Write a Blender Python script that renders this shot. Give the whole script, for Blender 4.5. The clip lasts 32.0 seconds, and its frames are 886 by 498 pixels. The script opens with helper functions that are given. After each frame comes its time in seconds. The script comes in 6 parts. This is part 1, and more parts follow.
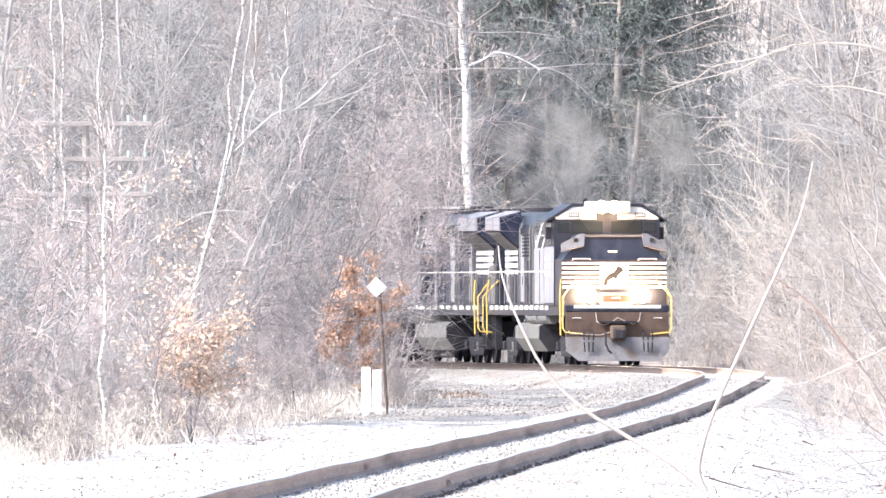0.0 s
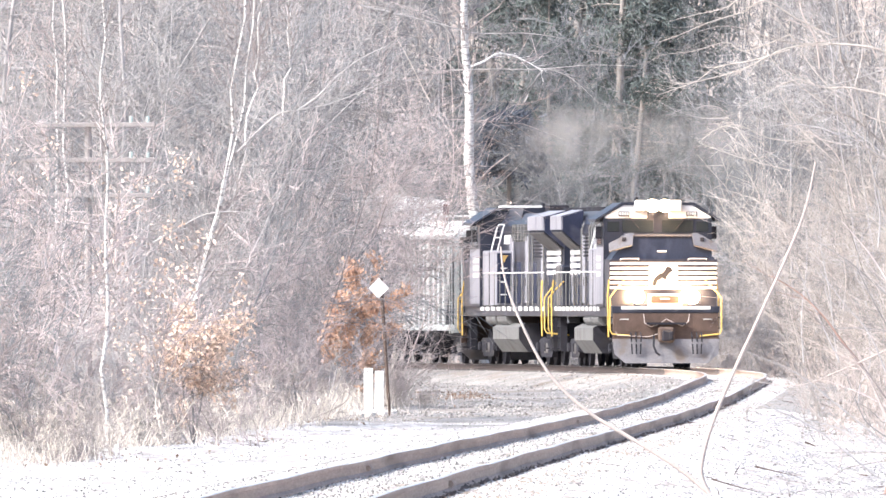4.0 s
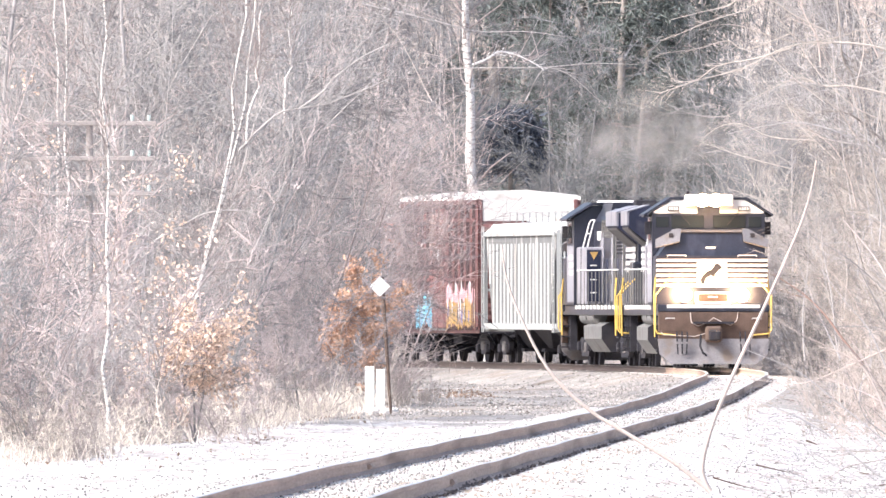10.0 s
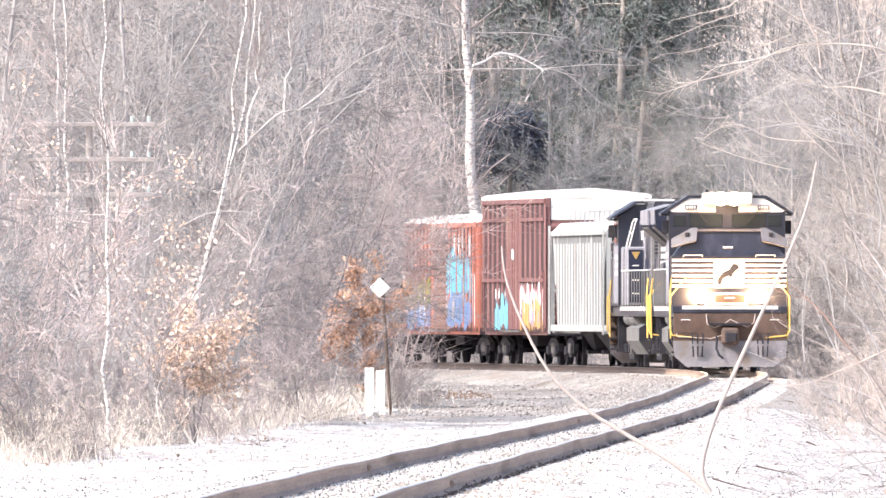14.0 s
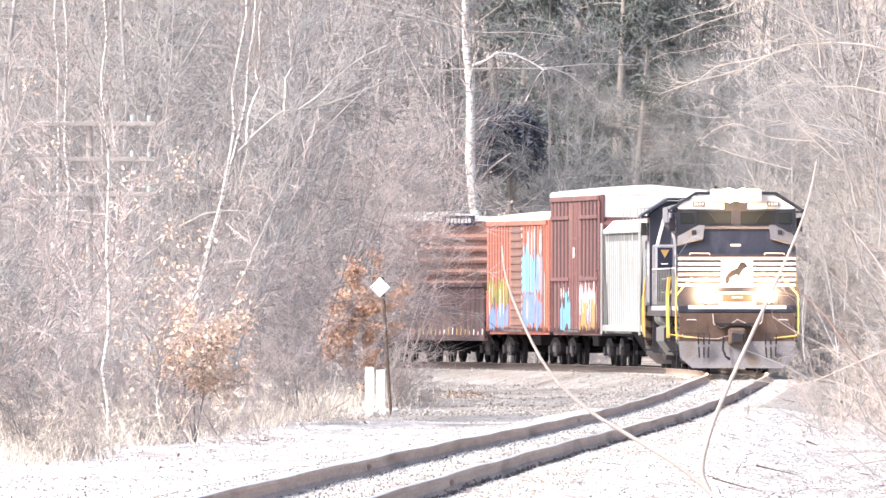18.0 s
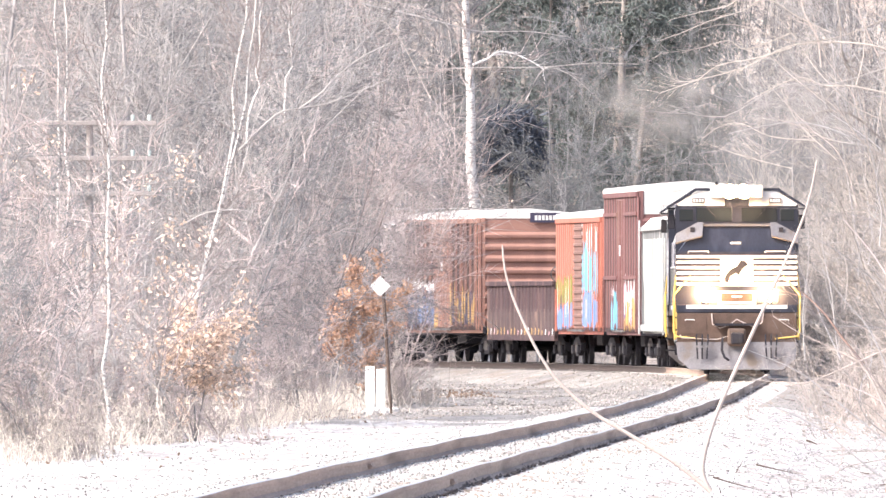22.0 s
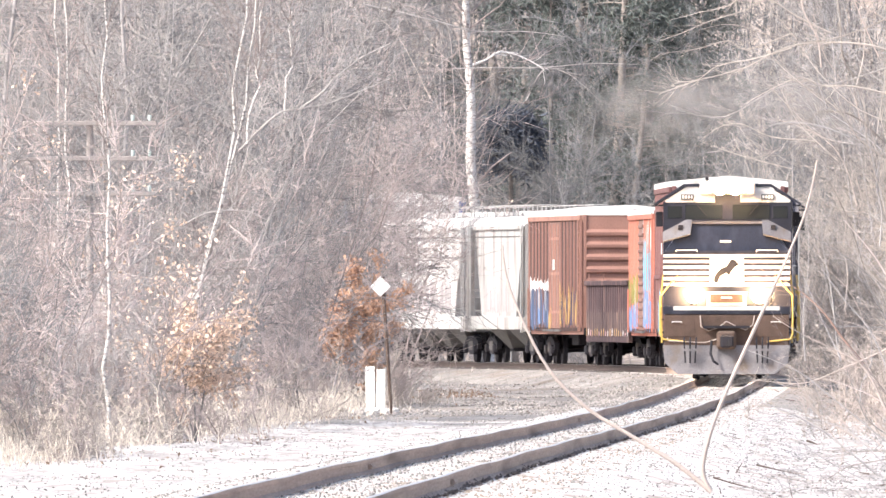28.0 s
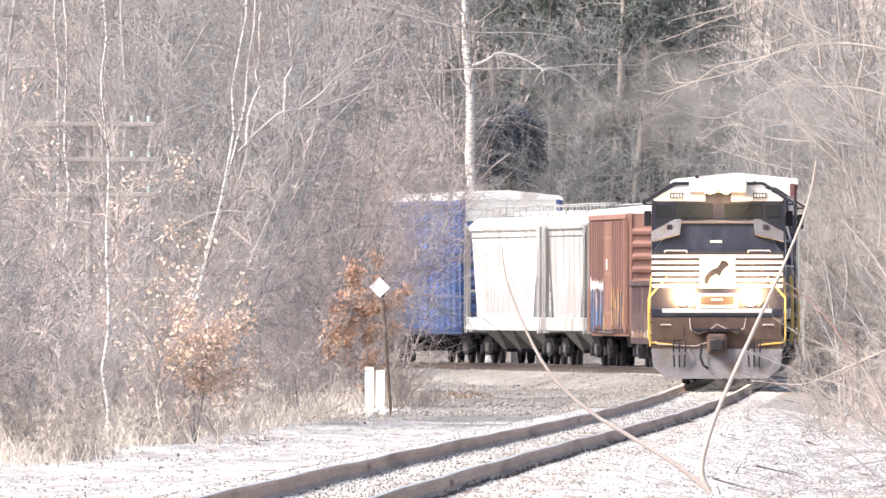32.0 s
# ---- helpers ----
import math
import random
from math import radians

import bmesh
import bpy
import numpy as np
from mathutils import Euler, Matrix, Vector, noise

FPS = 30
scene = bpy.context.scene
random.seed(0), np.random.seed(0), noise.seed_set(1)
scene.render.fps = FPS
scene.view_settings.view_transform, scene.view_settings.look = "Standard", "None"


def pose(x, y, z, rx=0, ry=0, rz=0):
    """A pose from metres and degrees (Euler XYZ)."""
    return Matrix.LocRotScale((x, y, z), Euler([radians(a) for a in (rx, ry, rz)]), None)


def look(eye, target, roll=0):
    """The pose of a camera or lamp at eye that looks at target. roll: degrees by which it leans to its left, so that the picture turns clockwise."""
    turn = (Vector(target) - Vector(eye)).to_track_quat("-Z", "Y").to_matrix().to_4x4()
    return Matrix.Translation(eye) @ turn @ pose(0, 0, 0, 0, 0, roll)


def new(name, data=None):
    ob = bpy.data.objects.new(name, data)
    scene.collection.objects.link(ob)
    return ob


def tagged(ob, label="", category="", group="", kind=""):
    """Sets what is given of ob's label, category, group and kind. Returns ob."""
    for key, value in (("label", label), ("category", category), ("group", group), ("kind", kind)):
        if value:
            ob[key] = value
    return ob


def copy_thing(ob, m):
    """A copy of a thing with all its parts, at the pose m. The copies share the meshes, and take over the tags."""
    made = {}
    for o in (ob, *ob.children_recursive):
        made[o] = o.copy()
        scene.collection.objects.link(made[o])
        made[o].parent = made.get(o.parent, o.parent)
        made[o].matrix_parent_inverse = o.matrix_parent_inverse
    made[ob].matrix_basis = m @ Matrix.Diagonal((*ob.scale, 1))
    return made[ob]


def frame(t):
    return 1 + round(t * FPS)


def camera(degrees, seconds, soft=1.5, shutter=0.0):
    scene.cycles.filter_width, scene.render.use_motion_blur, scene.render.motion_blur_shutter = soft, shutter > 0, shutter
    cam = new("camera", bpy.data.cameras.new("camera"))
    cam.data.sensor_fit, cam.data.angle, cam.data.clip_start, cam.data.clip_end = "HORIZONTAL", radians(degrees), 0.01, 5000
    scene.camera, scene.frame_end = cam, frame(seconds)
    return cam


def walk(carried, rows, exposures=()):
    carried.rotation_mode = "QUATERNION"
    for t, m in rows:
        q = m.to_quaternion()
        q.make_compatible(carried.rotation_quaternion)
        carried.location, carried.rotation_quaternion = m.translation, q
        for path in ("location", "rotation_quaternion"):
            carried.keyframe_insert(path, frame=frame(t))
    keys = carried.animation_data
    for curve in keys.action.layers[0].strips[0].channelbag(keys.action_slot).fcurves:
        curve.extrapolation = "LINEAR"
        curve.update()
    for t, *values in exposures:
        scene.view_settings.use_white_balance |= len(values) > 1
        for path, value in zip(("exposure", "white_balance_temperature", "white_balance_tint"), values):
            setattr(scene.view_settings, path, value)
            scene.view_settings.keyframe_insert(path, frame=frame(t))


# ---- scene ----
# one fixed lens on a tripod that settles a little at the start
LENS = 42000.0          # focal length in picture widths of 1568
EYE = (0.0, 0.0, 1.75)
cam = camera(math.degrees(2 * math.atan(784 / LENS)), 32.0, soft=1.5)


def aim(dx, dy):
    """The tripod head, turned by a tiny amount (units of 1/42000 rad)."""
    return look(EYE, (-dx / LENS * 1000, 1000, 1.75 + (538 - 441 + dy) / LENS * 1000))


walk(cam, [(0, aim(-6, 0)), (0.5, aim(-6.5, -2)), (1, aim(-7.5, -1.5)), (1.5, aim(-4.5, -1.5)), (2, aim(-3.5, -3)),
           (2.5, aim(-1, -4)), (3, aim(-1.8, -2.5)), (3.5, aim(-2, 1.5)), (5.5, aim(-.5, 2)), (6, aim(0, .5)),
           (7, aim(.8, -1.5)), (8, aim(.2, 1)), (8.5, aim(0, 1.5)), (9, aim(.3, -.2)), (10, aim(.3, -1)), (10.5, aim(.5, -1)),
           (11.5, aim(1, 2.5)), (12, aim(.5, 1)), (13, aim(.4, 1)), (14, aim(0, 1)), (14.5, aim(.2, -.4)), (16.5, aim(.3, -2)),
           (17, aim(.2, .3)), (18, aim(.3, 0)), (19, aim(1, -1.5)), (21, aim(.6, -1.8)), (23, aim(1.2, -1)), (25, aim(1.2, -1)),
           (28, aim(1.2, -1)), (29, aim(.8, -1)), (30, aim(.6, .5)), (31, aim(0, 2)), (31.5, aim(1, -1)), (32, aim(0, .5))],
     exposures=[(0, 2.07, 6090, 9), (6, 1.91, 6230, 10), (13, 1.91, 6410, 12), (22, 1.95, 6500, 12), (28, 1.74, 6540, 11), (32, 1.64, 6580, 11)])

# ---- overcast winter daylight ----
world = bpy.data.worlds.new("sky")
scene.world = world
world.use_nodes = True
wn = world.node_tree.nodes
sky = wn.new("ShaderNodeTexSky")
sky.sky_type, sky.sun_disc = "NISHITA", False
sky.sun_elevation, sky.sun_rotation = radians(43), radians(238.5)
sky.air_density, sky.dust_density, sky.ozone_density = 1.0, 4.0, 1.0
wn["Background"].inputs["Strength"].default_value = 0.09
world.node_tree.links.new(sky.outputs[0], wn["Background"].inputs[0])
sun = new("sun", bpy.data.lights.new("sun", "SUN"))
sun.data.energy, sun.data.angle, sun.data.color = 1.8, radians(12), (1, .95, .88)
sun.matrix_world = look((-52, -32, 58), (0, 0, 0))


# ---- materials ----
def material(name, color, rough=.8, metal=0.0, var=.25, scale=6.0, fine=60.0, bump=.2, dirt=None, dirt_amount=.5, dirt_scale=1.5,
             streak=(1, 1, 1), island=False, per_object=0.0, spec=.3):
    """A surface with variation at two scales, stains of its own and fine relief."""
    mat = bpy.data.materials.new(name)
    mat.use_nodes = True
    nt = mat.node_tree
    nodes, links = nt.nodes, nt.links
    bsdf = nodes["Principled BSDF"]
    bsdf.inputs["Roughness"].default_value = rough
    bsdf.inputs["Metallic"].default_value = metal
    bsdf.inputs["Specular IOR Level"].default_value = spec
    tc = nodes.new("ShaderNodeTexCoord")
    mp = nodes.new("ShaderNodeMapping")
    mp.inputs["Scale"].default_value = streak
    links.new(tc.outputs["Object"], mp.inputs[0])
    big = nodes.new("ShaderNodeTexNoise")
    big.inputs["Scale"].default_value, big.inputs["Detail"].default_value = scale, 5
    small = nodes.new("ShaderNodeTexNoise")
    small.inputs["Scale"].default_value, small.inputs["Detail"].default_value = fine, 4
    links.new(mp.outputs[0], big.inputs["Vector"])
    links.new(mp.outputs[0], small.inputs["Vector"])
    mixn = nodes.new("ShaderNodeMath")
    mixn.operation = "MULTIPLY_ADD"
    mixn.inputs[1].default_value = .5
    links.new(small.outputs["Fac"], mixn.inputs[0])
    half = nodes.new("ShaderNodeMath")
    half.operation = "MULTIPLY"
    half.inputs[1].default_value = .5
    links.new(big.outputs["Fac"], half.inputs[0])
    links.new(half.outputs[0], mixn.inputs[2])
    ramp = nodes.new("ShaderNodeMapRange")
    ramp.inputs["From Min"].default_value, ramp.inputs["From Max"].default_value = .3, .7
    ramp.inputs["To Min"].default_value, ramp.inputs["To Max"].default_value = 1 - var, 1 + var
    links.new(mixn.outputs[0], ramp.inputs[0])
    factor = ramp.outputs[0]
    if island or per_object:
        src = nodes.new("ShaderNodeNewGeometry").outputs["Random Per Island"] if island else nodes.new("ShaderNodeObjectInfo").outputs["Random"]
        spread = per_object or .35
        rr = nodes.new("ShaderNodeMapRange")
        rr.inputs["To Min"].default_value, rr.inputs["To Max"].default_value = 1 - spread, 1 + spread
        links.new(src, rr.inputs[0])
        mul = nodes.new("ShaderNodeMath")
        mul.operation = "MULTIPLY"
        links.new(factor, mul.inputs[0])
        links.new(rr.outputs[0], mul.inputs[1])
        factor = mul.outputs[0]
    col = nodes.new("ShaderNodeVectorMath")
    col.operation = "SCALE"
    col.inputs[0].default_value = color
    links.new(factor, col.inputs["Scale"])
    out = col.outputs[0]
    if dirt:
        dn = nodes.new("ShaderNodeTexNoise")
        dn.inputs["Scale"].default_value, dn.inputs["Detail"].default_value = dirt_scale, 6
        links.new(mp.outputs[0], dn.inputs["Vector"])
        dr = nodes.new("ShaderNodeMapRange")
        dr.inputs["From Min"].default_value, dr.inputs["From Max"].default_value = .62 - .3 * dirt_amount, .72 - .1 * dirt_amount
        links.new(dn.outputs["Fac"], dr.inputs[0])
        mx = nodes.new("ShaderNodeMix")
        mx.data_type = "RGBA"
        links.new(dr.outputs[0], mx.inputs["Factor"])
        links.new(out, mx.inputs["A"])
        mx.inputs["B"].default_value = (*dirt, 1)
        out = mx.outputs["Result"]
    links.new(out, bsdf.inputs["Base Color"])
    if bump:
        bp = nodes.new("ShaderNodeBump")
        bp.inputs["Strength"].default_value, bp.inputs["Distance"].default_value = bump, .02
        links.new(small.outputs["Fac"], bp.inputs["Height"])
        links.new(bp.outputs[0], bsdf.inputs["Normal"])
    return mat


def lamp_material(name, color, strength):
    mat = bpy.data.materials.new(name)
    mat.use_nodes = True
    b = mat.node_tree.nodes["Principled BSDF"]
    b.inputs["Base Color"].default_value = (.9, .9, .85, 1)
    b.inputs["Emission Color"].default_value = (*color, 1)
    b.inputs["Emission Strength"].default_value = strength
    return mat


def smoke_material(name):
    """Thin grey smoke: soft towards the puff's rim, torn by noise."""
    mat = bpy.data.materials.new(name)
    mat.use_nodes = True
    nt = mat.node_tree
    nodes, links = nt.nodes, nt.links
    b = nodes["Principled BSDF"]
    b.inputs["Base Color"].default_value = (.35, .33, .325, 1)
    b.inputs["Roughness"].default_value = 1
    b.inputs["Specular IOR Level"].default_value = 0
    tc = nodes.new("ShaderNodeTexCoord")
    nz = nodes.new("ShaderNodeTexNoise")
    nz.inputs["Scale"].default_value, nz.inputs["Detail"].default_value = 1.6, 4
    links.new(tc.outputs["Object"], nz.inputs["Vector"])
    flat = nodes.new("ShaderNodeVectorMath")
    flat.operation = "MULTIPLY"
    flat.inputs[1].default_value = (1, 0, 1)
    links.new(tc.outputs["Object"], flat.inputs[0])
    ln = nodes.new("ShaderNodeVectorMath")
    ln.operation = "LENGTH"
    links.new(flat.outputs[0], ln.inputs[0])
    fall = nodes.new("ShaderNodeMapRange")
    fall.interpolation_type = "SMOOTHSTEP"
    fall.inputs["From Min"].default_value, fall.inputs["From Max"].default_value = 1.0, .1
    links.new(ln.outputs["Value"], fall.inputs[0])
    torn = nodes.new("ShaderNodeMapRange")
    torn.inputs["From Min"].default_value, torn.inputs["From Max"].default_value = .36, .72
    torn.inputs["To Max"].default_value = .42
    links.new(nz.outputs["Fac"], torn.inputs[0])
    mul = nodes.new("ShaderNodeMath")
    mul.operation = "MULTIPLY"
    links.new(fall.outputs[0], mul.inputs[0])
    links.new(torn.outputs[0], mul.inputs[1])
    links.new(mul.outputs[0], b.inputs["Alpha"])
    return mat


def glass_material(name):
    mat = bpy.data.materials.new(name)
    mat.use_nodes = True
    b = mat.node_tree.nodes["Principled BSDF"]
    b.inputs["Base Color"].default_value = (.02, .025, .03, 1)
    b.inputs["Roughness"].default_value = .06
    return mat


M_TWIG = material("grey_twig_bark", (.31, .297, .30), per_object=.45, var=.3, scale=1.2, bump=0)
M_DIMTWIG = material("dark_grey_twig_bark", (.20, .203, .212), per_object=.35, var=.3, scale=1.2, bump=0)
# dark ballast colour that stands for the shade beneath the cars
M_UNDERSHADE = material("oil_stained_ballast", (.085, .076, .074), var=.5, scale=3, fine=22, bump=.8, dirt=(.16, .145, .135), dirt_amount=.25, dirt_scale=2)
M_PINK = material("pinkish_twig_bark", (.375, .322, .315), per_object=.45, var=.3, scale=1.0, bump=0)
M_RUST = material("reddish_twig_bark", (.36, .24, .20), per_object=.25, var=.3, scale=1.0, bump=0)
M_PALE = material("pale_grey_limb", (.38, .362, .358), per_object=.2, var=.3, scale=2, bump=0)
M_TRUNK = material("tree_trunk_bark", (.25, .225, .21), per_object=.3, var=.35, scale=4, fine=25, bump=.4)
M_BIRCH = material("white_birch_bark", (.64, .62, .60), var=.15, scale=3, fine=30, bump=.2, dirt=(.16, .14, .14), dirt_amount=.42, dirt_scale=5,
                   streak=(1, 1, 4))
M_TAN = material("tan_twig_bark", (.385, .345, .32), per_object=.3, var=.3, scale=1.0, bump=0)
M_BOUGH = material("pale_tan_bough_bark", (.42, .38, .35), per_object=.15, var=.3, scale=3, bump=0)
M_FROST = material("bleached_bare_wood", (.74, .73, .73), var=.2, scale=3, bump=0)
M_OAKLEAF = material("tan_oak_leaf", (.50, .32, .23), island=True, per_object=0, var=.3, scale=3, bump=0)
M_PALELEAF = material("bleached_oak_leaf", (.68, .53, .43), island=True, var=.3, scale=3, bump=0)
M_NEEDLE = material("dark_conifer_needle", (.112, .132, .128), island=True, var=.4, scale=1.5, bump=0)
M_SPRUCE = material("blue_green_spruce_needle", (.075, .088, .118), island=True, var=.4, scale=1.5, bump=0)
M_GRASS = material("dry_winter_grass", (.60, .54, .48), island=True, var=.3, scale=1, bump=0)
M_GROUND = material("frosted_gravel_and_litter", (.52, .50, .49), var=.6, scale=1.3, fine=9, bump=.9, dirt=(.31, .28, .265), dirt_amount=.58, dirt_scale=3, streak=(1, .09, 1))
M_BALLAST = material("grey_ballast_gravel", (.62, .60, .585), var=.6, scale=3, fine=22, bump=.9, dirt=(.31, .265, .24), dirt_amount=.58, dirt_scale=3, streak=(1, .1, 1))
M_STONE = material("ballast_stone", (.44, .415, .395), island=True, per_object=.55, var=.3, scale=8, bump=0)
M_FLECK = material("bare_gravel_chip", (.16, .152, .148), island=True, per_object=.4, var=.3, scale=8, bump=0)
M_CINDER = material("dark_cinder", (.13, .105, .095), island=True, per_object=.5, var=.3, scale=8, bump=0)
M_LITTER = material("brown_leaf_litter", (.40, .34, .30), var=.5, scale=1.1, fine=10, bump=.6, dirt=(.20, .17, .15), dirt_amount=.4, dirt_scale=.7)
M_GRAVEL = material("dull_grey_gravel", (.285, .268, .255), var=.5, scale=1.6, fine=9, bump=.8, dirt=(.22, .18, .15), dirt_amount=.35, dirt_scale=.8, streak=(1, .3, 1))
M_DEADLEAF = material("fallen_brown_leaf", (.26, .185, .14), island=True, var=.3, scale=3, bump=0)
M_DULLSTONE = material("dull_grey_stone", (.33, .305, .29), island=True, per_object=.5, var=.3, scale=8, bump=0)
M_TIE = material("weathered_tie_timber", (.28, .23, .19), per_object=.3, var=.4, scale=6, fine=40, bump=.4, streak=(1, 6, 6))
M_RAILCURVE = material("greasy_dark_rail_steel", (.085, .066, .062), rough=.7, var=.3, scale=4, fine=40, bump=.3)
M_RAILSIDE = material("rusty_rail_steel", (.42, .32, .265), rough=.8, dirt=(.20, .145, .115), dirt_amount=.35, dirt_scale=2.5, var=.3, scale=4, fine=40, bump=.15, streak=(1, .02, 1))
M_RAILTOP = material("worn_rail_head", (.55, .54, .53), rough=.45, metal=.6, var=.15, scale=6, bump=.05)
M_BLACK = material("sooty_black_paint", (.020, .022, .036), rough=.34, var=.35, scale=2, fine=30, bump=.04, dirt=(.055, .056, .08), dirt_amount=.22, dirt_scale=1.3, spec=.5, streak=(1, 1, .4))
# dusty black lightened to hold the sun and sky sheen on side faces
M_SHEEN = material("dust_hazed_blue_black_paint", (.27, .265, .30), rough=.45, var=.3, scale=2, fine=30, bump=.04, dirt=(.15, .15, .18), dirt_amount=.35, dirt_scale=1.4, spec=.4, streak=(1, 1, .3))
M_DOOR = material("dull_blue_black_door_paint", (.021, .025, .050), rough=.62, var=.35, scale=2, fine=30, bump=.05, dirt=(.06, .06, .08), dirt_amount=.2, dirt_scale=1.3, spec=.2)
M_DARK = material("grimy_running_gear", (.024, .023, .031), rough=.75, var=.4, scale=5, fine=40, bump=.3, dirt=(.036, .032, .034), dirt_amount=.25)
M_GREYGEAR = material("dusty_tank_grey", (.135, .128, .13), rough=.7, var=.3, scale=3, fine=30, bump=.15, dirt=(.07, .06, .06), dirt_amount=.35)
M_TANK = material("dusty_fuel_tank_grey", (.16, .158, .158), rough=.7, var=.25, scale=3, fine=30, bump=.15, dirt=(.11, .10, .095), dirt_amount=.3)
M_WHITEPAINT = material("white_stripe_paint", (.66, .65, .635), rough=.5, var=.08, scale=3, bump=0)
M_YELLOW = material("yellow_handrail_paint", (.70, .48, .13), rough=.5, var=.15, scale=4, bump=0)
M_PLOW = material("scuffed_plow_steel", (.20, .19, .20), rough=.55, metal=.3, var=.3, scale=4, fine=30, bump=.2, dirt=(.16, .13, .11), dirt_amount=.35, dirt_scale=2)
# brown warmed to take in the lamps' glow around the pilot
M_RUSTPLATE = material("rusty_pilot_plate", (.105, .070, .056), rough=.7, var=.35, scale=4, bump=.2)
M_SMOKE = smoke_material("thin_grey_exhaust_smoke")
M_GLASS = glass_material("dark_cab_glass")
M_LAMP = lamp_material("lit_headlight_lens", (1, .62, .30), 150)
M_SIGN = material("white_sign_enamel", (.82, .82, .82), rough=.4, var=.05, scale=4, bump=0)
M_POST = material("dark_weathered_post", (.12, .085, .07), rough=.8, var=.3, scale=8, fine=60, bump=.3)
M_POLE = material("grey_weathered_pole", (.30, .275, .27), rough=.85, var=.3, scale=5, fine=50, bump=.4)
M_INSUL = material("pale_glass_insulator", (.44, .52, .51), rough=.2, var=.1, bump=0)
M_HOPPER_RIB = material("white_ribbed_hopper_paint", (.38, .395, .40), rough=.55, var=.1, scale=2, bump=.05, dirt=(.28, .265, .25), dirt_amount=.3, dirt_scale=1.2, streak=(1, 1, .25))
M_HOPPER_GREY = material("chalky_grey_hopper_paint", (.43, .435, .44), rough=.6, var=.2, scale=2, bump=.05, dirt=(.23, .205, .195), dirt_amount=.42, dirt_scale=1.3, streak=(1, 1, .2))
M_HOPPER = material("white_hopper_paint", (.62, .625, .63), rough=.55, var=.12, scale=2, bump=.05, dirt=(.36, .335, .325), dirt_amount=.34, dirt_scale=1.0, streak=(1, 1, .25))
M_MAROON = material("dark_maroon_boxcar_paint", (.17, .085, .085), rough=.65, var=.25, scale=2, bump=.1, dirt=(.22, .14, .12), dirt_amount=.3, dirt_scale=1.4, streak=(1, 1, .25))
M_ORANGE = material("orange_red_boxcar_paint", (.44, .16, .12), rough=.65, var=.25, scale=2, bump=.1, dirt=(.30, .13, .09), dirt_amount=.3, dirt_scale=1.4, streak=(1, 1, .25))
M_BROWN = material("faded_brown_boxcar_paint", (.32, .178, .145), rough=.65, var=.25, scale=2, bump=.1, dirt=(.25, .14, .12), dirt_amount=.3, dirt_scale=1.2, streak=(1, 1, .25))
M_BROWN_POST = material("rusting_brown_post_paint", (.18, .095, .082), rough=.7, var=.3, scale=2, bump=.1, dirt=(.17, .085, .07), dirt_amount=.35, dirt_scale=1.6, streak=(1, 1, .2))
M_GONDOLA = material("rusty_gondola_steel", (.062, .040, .046), rough=.8, var=.4, scale=3, bump=.2, dirt=(.14, .09, .085), dirt_amount=.3, dirt_scale=1.1, streak=(1, 1, .4))
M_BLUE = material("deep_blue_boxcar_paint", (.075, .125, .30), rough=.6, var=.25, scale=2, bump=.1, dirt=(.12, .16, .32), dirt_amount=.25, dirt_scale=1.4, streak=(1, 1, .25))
# maroon darkened to carry the shade between the posts, with lighter streaks
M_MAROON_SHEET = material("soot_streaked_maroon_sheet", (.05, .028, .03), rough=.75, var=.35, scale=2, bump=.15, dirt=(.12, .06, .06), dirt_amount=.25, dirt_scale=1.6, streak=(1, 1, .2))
# orange, brown and blue sheets: recess shade put into the base colour, under streaks
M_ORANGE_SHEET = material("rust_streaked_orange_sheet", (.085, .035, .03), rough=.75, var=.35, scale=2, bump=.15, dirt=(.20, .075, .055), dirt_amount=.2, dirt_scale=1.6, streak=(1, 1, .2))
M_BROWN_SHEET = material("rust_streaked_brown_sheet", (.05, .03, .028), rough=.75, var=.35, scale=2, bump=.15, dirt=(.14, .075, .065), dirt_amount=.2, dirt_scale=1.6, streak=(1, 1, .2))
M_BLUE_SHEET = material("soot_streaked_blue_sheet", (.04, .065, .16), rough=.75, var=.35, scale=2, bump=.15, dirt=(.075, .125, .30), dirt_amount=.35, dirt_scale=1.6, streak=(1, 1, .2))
M_GONDOLA_DUSTY = material("dusty_worn_gondola_steel", (.082, .058, .060), rough=.85, var=.4, scale=3, bump=.2, dirt=(.22, .15, .13), dirt_amount=.3, dirt_scale=1.6, streak=(1, 1, .3))
M_GONDOLA_SHEET = material("soot_streaked_gondola_sheet", (.06, .038, .04), rough=.8, var=.35, scale=2, bump=.15, dirt=(.125, .07, .07), dirt_amount=.35, dirt_scale=1.6, streak=(1, 1, .2))
# hopper paint darkened as shade between the ribs, plus pale dust streaks
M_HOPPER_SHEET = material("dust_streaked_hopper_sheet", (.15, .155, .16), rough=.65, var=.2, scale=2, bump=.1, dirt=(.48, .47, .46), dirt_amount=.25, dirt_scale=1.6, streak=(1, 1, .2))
M_STALK = material("dry_pale_stalk", (.46, .395, .365), var=.2, scale=3, bump=.1)
M_FADED_DOOR = material("chalky_faded_door_paint", (.21, .125, .108), rough=.7, var=.3, scale=2, bump=.15, dirt=(.22, .13, .11), dirt_amount=.35, dirt_scale=1.6, streak=(1, 1, .2))
M_ROOF = material("galvanised_white_roof", (.74, .73, .72), rough=.5, var=.12, scale=2, bump=.05, dirt=(.5, .46, .43), dirt_amount=.2)
